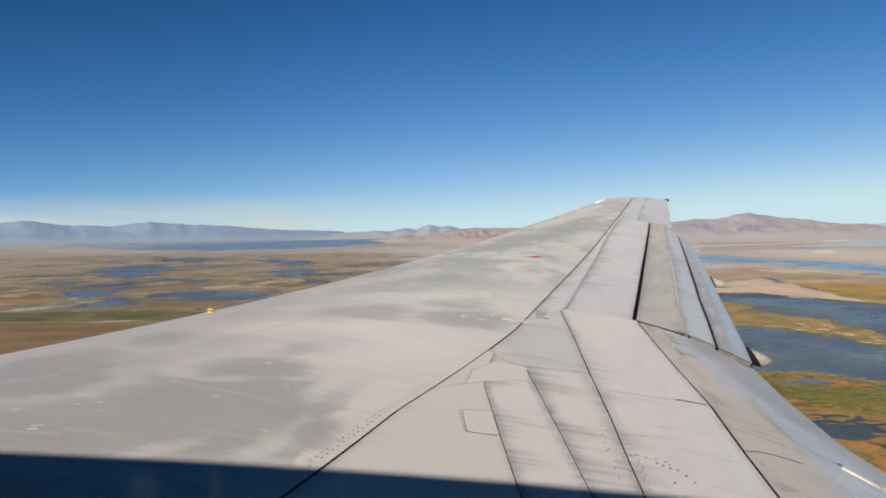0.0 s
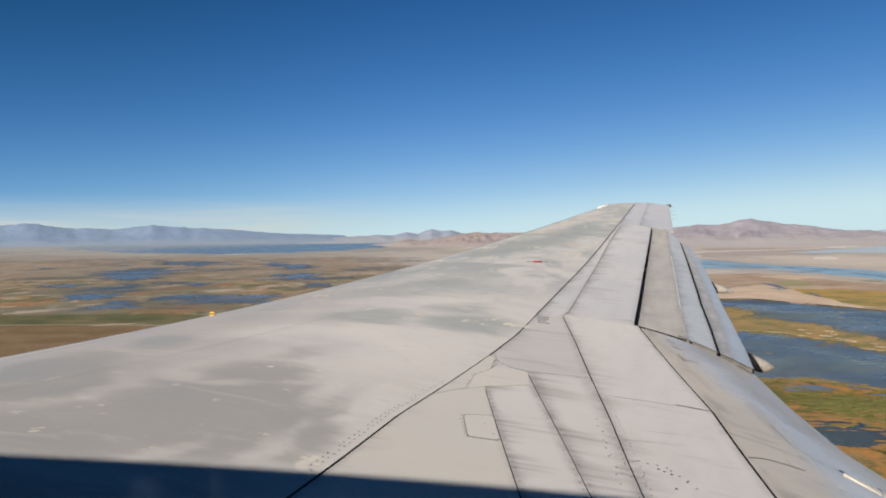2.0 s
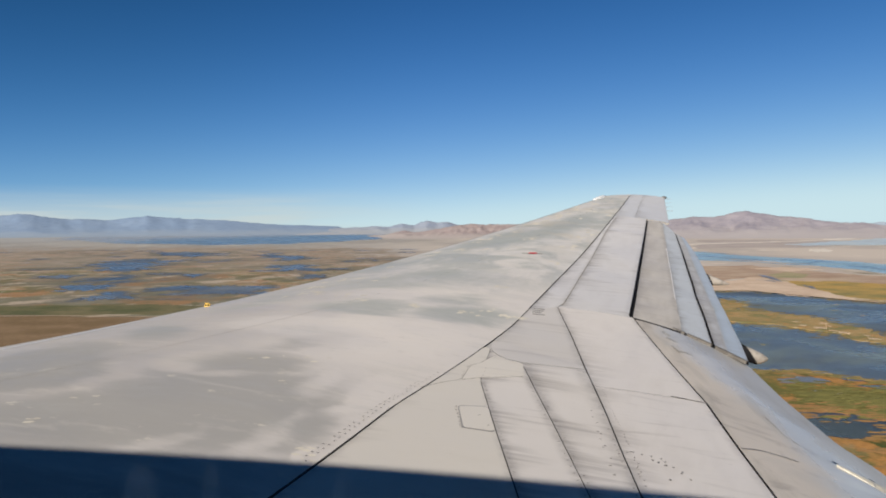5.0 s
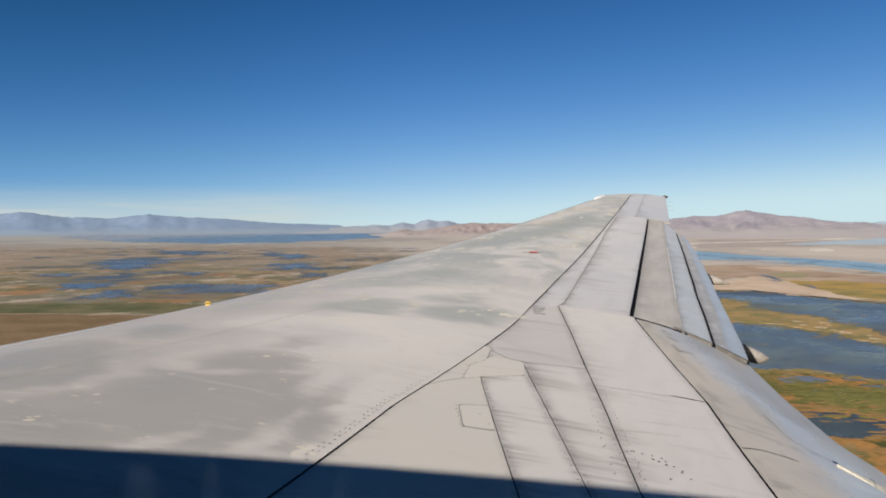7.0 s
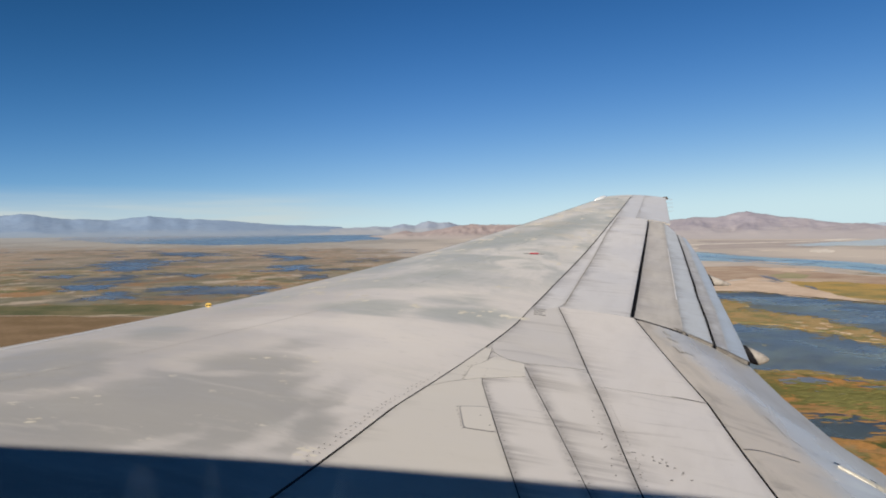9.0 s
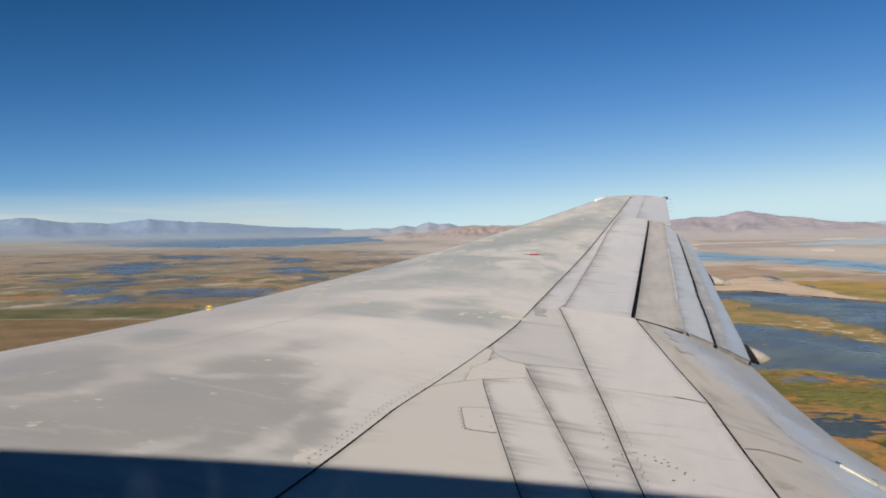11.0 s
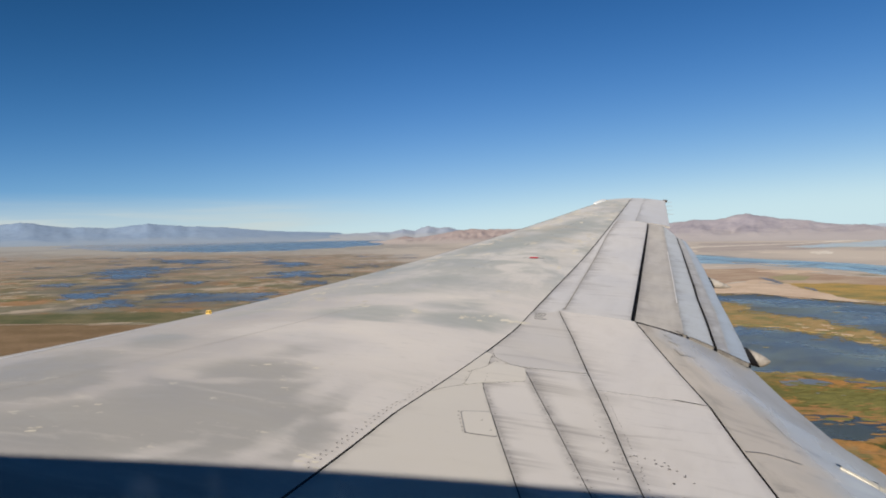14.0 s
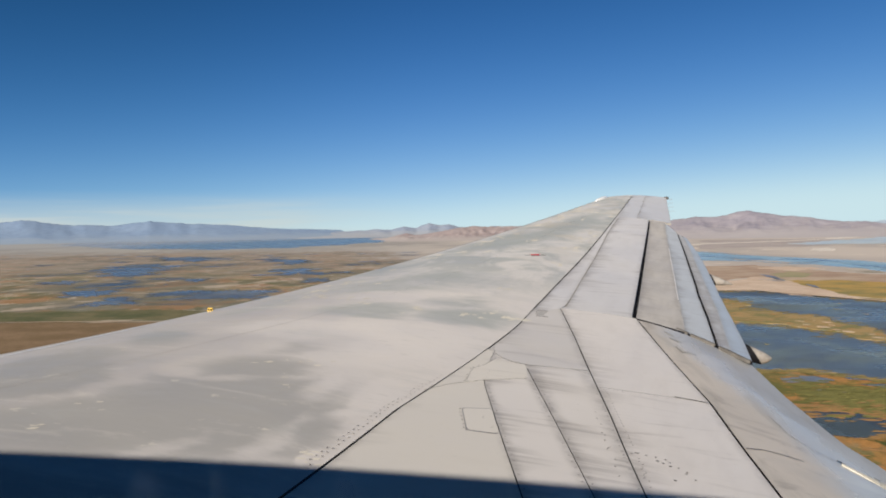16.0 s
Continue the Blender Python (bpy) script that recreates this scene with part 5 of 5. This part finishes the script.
# bare primer where paint has chipped, drawn out along the flow
CHIPS = [(-1.03, 3.4), (-1.0, 3.43), (-0.29, 6.73), (-0.25, 6.69), (-0.33, 6.78), (-1.74, 4.81), (-1.3, 4.92), (-1.49, 4.9), (-1.48, 4.58), (-1.37, 4.41), (-2.19, 3.77), (-2.24, 3.41), (-2.19, 3.9), (-1.06, 6.75),
         (-0.68, 6.7), (-0.48, 6.72), (-0.27, 6.7), (-1.11, 6.77), (-1.76, 7.89), (-2.07, 7.36), (-2.25, 7.25), (-0.64, 10.01), (-0.83, 10.66),
         (0.34, 11.13), (0.46, 12.42), (-0.21, 10.72), (-0.4, 7.84), (-2.76, 5.18), (-1.68, 8.93), (-2.18, 7.76), (-0.69, 10.86), (0.22, 12.8),
         (-0.99, 3.33), (0.7, 13.14), (-1.8, 7.15)]
for _ in range(16):
    CHIPS.append((rnd.uniform(-2.25, -1.5), rnd.uniform(6.9, 8.3)))
for _ in range(26):
    y = rnd.uniform(9.2, 14.0)
    CHIPS.append((x_le(y) + rnd.uniform(0.12, 0.55) * (1.0 - (y - 9) * 0.08), y))
for _ in range(8):
    y = rnd.uniform(8.5, 13.0)
    CHIPS.append((SPAR(y) - rnd.uniform(0.05, 0.35), y))
for cx, cy in CHIPS:
    for q in range(rnd.randint(1, 3)):
        verts = []
        ox, oy = cx + rnd.gauss(0, 0.045), cy + rnd.gauss(0, 0.05)
        lx, ly = rnd.uniform(0.008, 0.03) * (0.8 + 0.06 * cy), rnd.uniform(0.006, 0.018) * (0.6 + 0.16 * cy)
        if cy > 6.5:
            lx, ly = lx * 1.4, ly * 1.7
        for k in range(9):
            a = 2 * math.pi * k / 9
            g = rnd.uniform(0.45, 1.15)
            x, y = ox + lx * g * math.cos(a) + 0.3 * ly * g * math.sin(a), oy + ly * g * math.sin(a)
            verts.append((x, y, top_z(x, y) + 0.0009))
        mesh_from("paint_chip", verts, [tuple(range(9))], M_CHIP, SKIN, "pale primer where paint has flaked", smooth=False)


def box(bm, lo, hi, bevel=0.0):
    r = bmesh.ops.create_cube(bm, size=1)
    for v in r["verts"]:
        v.co = Vector([lo[i] + (v.co[i] + 0.5) * (hi[i] - lo[i]) for i in range(3)])
    if bevel:
        es = list({e for v in r["verts"] for e in v.link_edges})
        bmesh.ops.bevel(bm, geom=es, offset=bevel, segments=2, affect="EDGES")


def bracket():
    """Yellow two-hole fitting on the leading edge."""
    x, y = -2.95, 7.02
    z = top_z(x, y) - 0.012
    bm = bmesh.new()
    box(bm, (x - 0.024, y - 0.01, z), (x + 0.024, y + 0.01, z + 0.042), 0.005)
    body = part("line_fitting", bm, M_YELLOW, plane, "small yellow fitting with two holes")
    for d in (-0.0105, 0.0105):
        bm = bmesh.new()
        bmesh.ops.create_cone(bm, cap_ends=True, segments=12, radius1=0.0075, radius2=0.0075, depth=0.006,
                              matrix=Matrix.Translation((x + d, y - 0.0115, z + 0.026)) @ Matrix.Rotation(radians(90), 4, "X"))
        part("hole", bm, M_DARK, body, "dark round hole")
    bm = bmesh.new()
    box(bm, (x - 0.04, y - 0.025, z - 0.01), (x + 0.04, y + 0.025, z + 0.004), 0.004)
    part("foot_plate", bm, M_YELLOW, body)


bracket()
plate("red_marking", rounded([(-0.18, 9.65), (-0.08, 9.67), (-0.08, 9.74), (-0.18, 9.72)], 0.012), M_RED, "small red enamel marking", 0.006)
plate("dark_marking", [(-0.25, 9.672), (-0.185, 9.68), (-0.185, 9.695), (-0.25, 9.69)], M_RIVET, "thin dark line beside the red marking")
plate("dark_marking", [(-0.075, 9.69), (-0.01, 9.705), (-0.01, 9.72), (-0.075, 9.705)], M_RIVET, "thin dark line beside the red marking")
# unreadable stencil as bars
for i in range(4):
    y = 6.93 + 0.065 * i
    w = (0.1, 0.07, 0.09, 0.1)[i]
    plate("stencil_bar", [(-0.1, y), (-0.1 + w, y + 0.012), (-0.1 + w, y + 0.04), (-0.1, y + 0.028)], M_INK, "grey stencil bar", 0.003, 2, PANEL_F)

# discharge wicks, lamps
for k, y in enumerate((14.9, 14.55, 14.2, 13.85)):
    x = TIP_TE(y)
    bm = bmesh.new()
    bmesh.ops.create_cone(bm, cap_ends=True, segments=6, radius1=0.004, radius2=0.002, depth=0.12,
                          matrix=Matrix.Translation((x + 0.05, y, top_z(x, y) - 0.012)) @ Matrix.Rotation(radians(90), 4, "Y"))
    part("discharge_wick", bm, M_STENCIL, plane, "thin dark static discharge wick")
bm = bmesh.new()
bmesh.ops.create_uvsphere(bm, u_segments=14, v_segments=8, radius=1)
bmesh.ops.transform(bm, verts=bm.verts, matrix=Matrix.Translation((2.1, 15.02, top_z(2.1, 15) - 0.005)) @ Matrix.Diagonal((0.05, 0.05, 0.028, 1)))
part("tail_lamp", bm, M_RIVET, plane, "small dark lamp at the wing tip", True)
bm = bmesh.new()
bmesh.ops.create_uvsphere(bm, u_segments=20, v_segments=10, radius=1)
lamp_y = 14.78
bmesh.ops.transform(bm, verts=bm.verts, matrix=Matrix.Translation((x_le(lamp_y) + 0.01, lamp_y, top_z(x_le(lamp_y), lamp_y) + 0.0)) @
                    Matrix.Rotation(radians(-27), 4, "Z") @ Matrix.Rotation(radians(9.5), 4, "X") @ Matrix.Diagonal((0.05, 0.27, 0.034, 1)))
part("navigation_lamp", bm, M_WHITE, plane, "white lamp cover in the leading edge at the tip", True)
# pale seal strip along the inboard flap's edge, wider towards the root
def seal_strip(edge, widths, mat, parent, label):
    bm = bmesh.new()
    rows = []
    for (x, y), w in zip(edge, widths):
        row = []
        for f, up in ((-0.06, -0.004), (0.06, 0.006), (0.5, 0.009), (0.94, 0.006), (1.06, -0.004)):
            py = y - w * f
            row.append(bm.verts.new((x - 0.25 * w * f, py, top_z(x, py) - flap_drop(x, py) + up)))
        rows.append(row)
    for a, b in zip(rows, rows[1:]):
        for k in range(4):
            bm.faces.new((a[k], a[k + 1], b[k + 1], b[k]))
    return part("seal_strip", bm, mat, parent, label)


EDGE = [(1.705, 5.134), (1.804, 5.104), (1.892, 5.087), (1.937, 5.075), (2.17, 5.01)]
wide = [(0.016, 0), (0.04, 0), (0.075, 0), (0.095, 0), (0.14, 0)]
seal_strip(eased(EDGE[:3]), [w for w, _ in eased(wide[:3])], M_SEAL, FLAP_IN, "pale yellowed seal strip")
seal_strip(eased([(1.9, 5.085)] + EDGE[3:]), [w for w, _ in eased([(0.078, 0)] + wide[3:])], M_SEAL, FLAP_IN, "pale yellowed seal strip")
seam_line("dark_notch", [(1.685, 5.15), (1.712, 5.132)], 0.022, 0.008, M_DARK, FLAP_IN, "dark notch at the end of a seal", True)
seam_line("dark_notch", [(1.872, 5.1), (1.9, 5.082)], 0.014, 0.008, M_DARK, FLAP_IN, "dark notch at the end of a seal", True)
seam_line("flap_seam", eased([(1.41, 5.62), (1.439, 5.5), (1.47, 5.32), (1.556, 5.224), (1.69, 5.14)]), 0.005, 0.0008, M_SCUFF, FLAP_IN, "faint dark crease along the flap", True)
seam_line("flap_seam", eased([(1.09, 4.815), (1.198, 4.875), (1.302, 4.889), (1.42, 4.892)]), 0.008, 0.0008, M_RIVET, FLAP_IN, "thin dark curved seam", True)
for path, wide_at in (([(0.975, 7.195), (1.015, 7.135), (1.04, 7.115)], 0.016), ([(0.99, 7.02), (1.04, 6.98), (1.075, 6.97)], 0.022), ([(1.005, 6.8), (1.04, 6.65)], 0.02),
                      ([(1.035, 6.67), (1.09, 6.7), (1.15, 6.695)], 0.012)):
    seam_line("scuff", eased(path), wide_at, 0.001, M_SCUFF, FLAP_IN, "dark scuff on the flap's paint", True)
# buff seal where the two flaps meet, in three lengths
END = eased([(1.0, 7.475), (1.11, 7.4), (1.211, 7.318), (1.398, 7.165), (1.555, 7.01), (1.618, 6.955)], 12)
for a, b in ((11, 23), (24, 36), (37, 60)):
    bm = bmesh.new()
    rows = []
    for x, y in END[a:b]:
        z = top_z(x, y)
        rows.append([bm.verts.new(p) for p in ((x - 0.006, y - 0.008, z - 0.03), (x - 0.003, y - 0.004, z - 0.001), (x + 0.006, y + 0.008, z + 0.001),
                                               (x + 0.014, y + 0.02, z), (x + 0.016, y + 0.024, z - 0.008))])
    for p, r in zip(rows, rows[1:]):
        for k in range(4):
            bm.faces.new((p[k], p[k + 1], r[k + 1], r[k]))
    bm.faces.new(rows[0])
    bm.faces.new(rows[-1][::-1])
    part("end_seal", bm, M_BUFF, FLAP, "buff seal between the two flaps")
# lap joint behind the leading edge
verts = []
ys = [2.5 + 0.25 * k for k in range(18)]
for y in ys:
    x = seam_le(y)
    verts += [(x - 0.004, y, top_z(x - 0.004, y) + 0.0008), (x + 0.004, y, top_z(x + 0.004, y) + 0.0008)]
mesh_from("lap_joint", verts, [(2 * k, 2 * k + 1, 2 * k + 3, 2 * k + 2) for k in range(len(ys) - 1)], M_LAP, SKIN, "faint worn joint along the skin", smooth=False)
verts = []
for k in range(9):
    x = 0.80 + 0.22 * k / 8
    y = 5.52 - (1.03 - x) * 0.228
    verts += [(x, y - 0.009, top_z(x, y) + 0.002), (x, y + 0.009, top_z(x, y) + 0.002)]
mesh_from("dark_seal", verts, [(2 * k, 2 * k + 1, 2 * k + 3, 2 * k + 2) for k in range(8)], M_DARK, PANEL_D, "short dark seal in the panel joint", smooth=False)
verts = []
ys = [8.5 + 0.15 * k for k in range(18)]
for y in ys:
    x = STRIP(y)
    verts += [(x - 0.007, y, top_z(x - 0.007, y) - 0.0005), (x + 0.003, y, top_z(x + 0.003, y) - 0.0005)]
mesh_from("sealant_strip", verts, [(2 * k, 2 * k + 1, 2 * k + 3, 2 * k + 2) for k in range(len(ys) - 1)], M_NOSE, FLAP, "pale sealant strip along the flap", smooth=False)
# rubbed filler in the flap's lap joints
for a, b in ((7.4, 8.5), (11.05, 12.7)):
    seam_line("joint_filler", [(STRIP(y), y) for y in np.linspace(a, b, 12)], 0.009, -0.003, M_LAP, FLAP, "worn filler in a lap joint")
seam_line("joint_filler", [(TAB(y), y) for y in np.linspace(7.15, 12.05, 30)], 0.009, -0.007, M_BLEND, FLAP, "worn filler in a lap joint")
# dirt in the outboard joints, and the nose strip
seam_line("joint_dirt", [(SPAR(y), y) for y in np.arange(7.2, 14.9, 0.2)], 0.013, 0.0012, M_JOINT, SKIN, "dark dirt in the joint behind the skin")
for a, b in ((7.42, 8.5), (8.56, 9.6), (9.72, 10.5), (10.56, 11.7), (11.75, 12.7)):
    seam_line("joint_dirt", [(HINGE(y), y) for y in np.linspace(a, b, 12)], 0.012, 0.0012, M_SCUFF, SKIN, "brown dirt along the spoiler hinge")
seam_line("nose_strip", [(x_le(y) + 0.25 - 0.14 * (y - 5.0), y) for y in np.arange(4.4, 6.6, 0.2)], 0.05, 0.001, M_NOSE, SKIN, "bright worn strip along the nose")
seam_line("nose_strip", [(x_le(y) + 0.008, y) for y in np.arange(9.2, 14.4, 0.2)], 0.016, 0.0015, M_INK, SKIN, "dull dark strip along the nose")
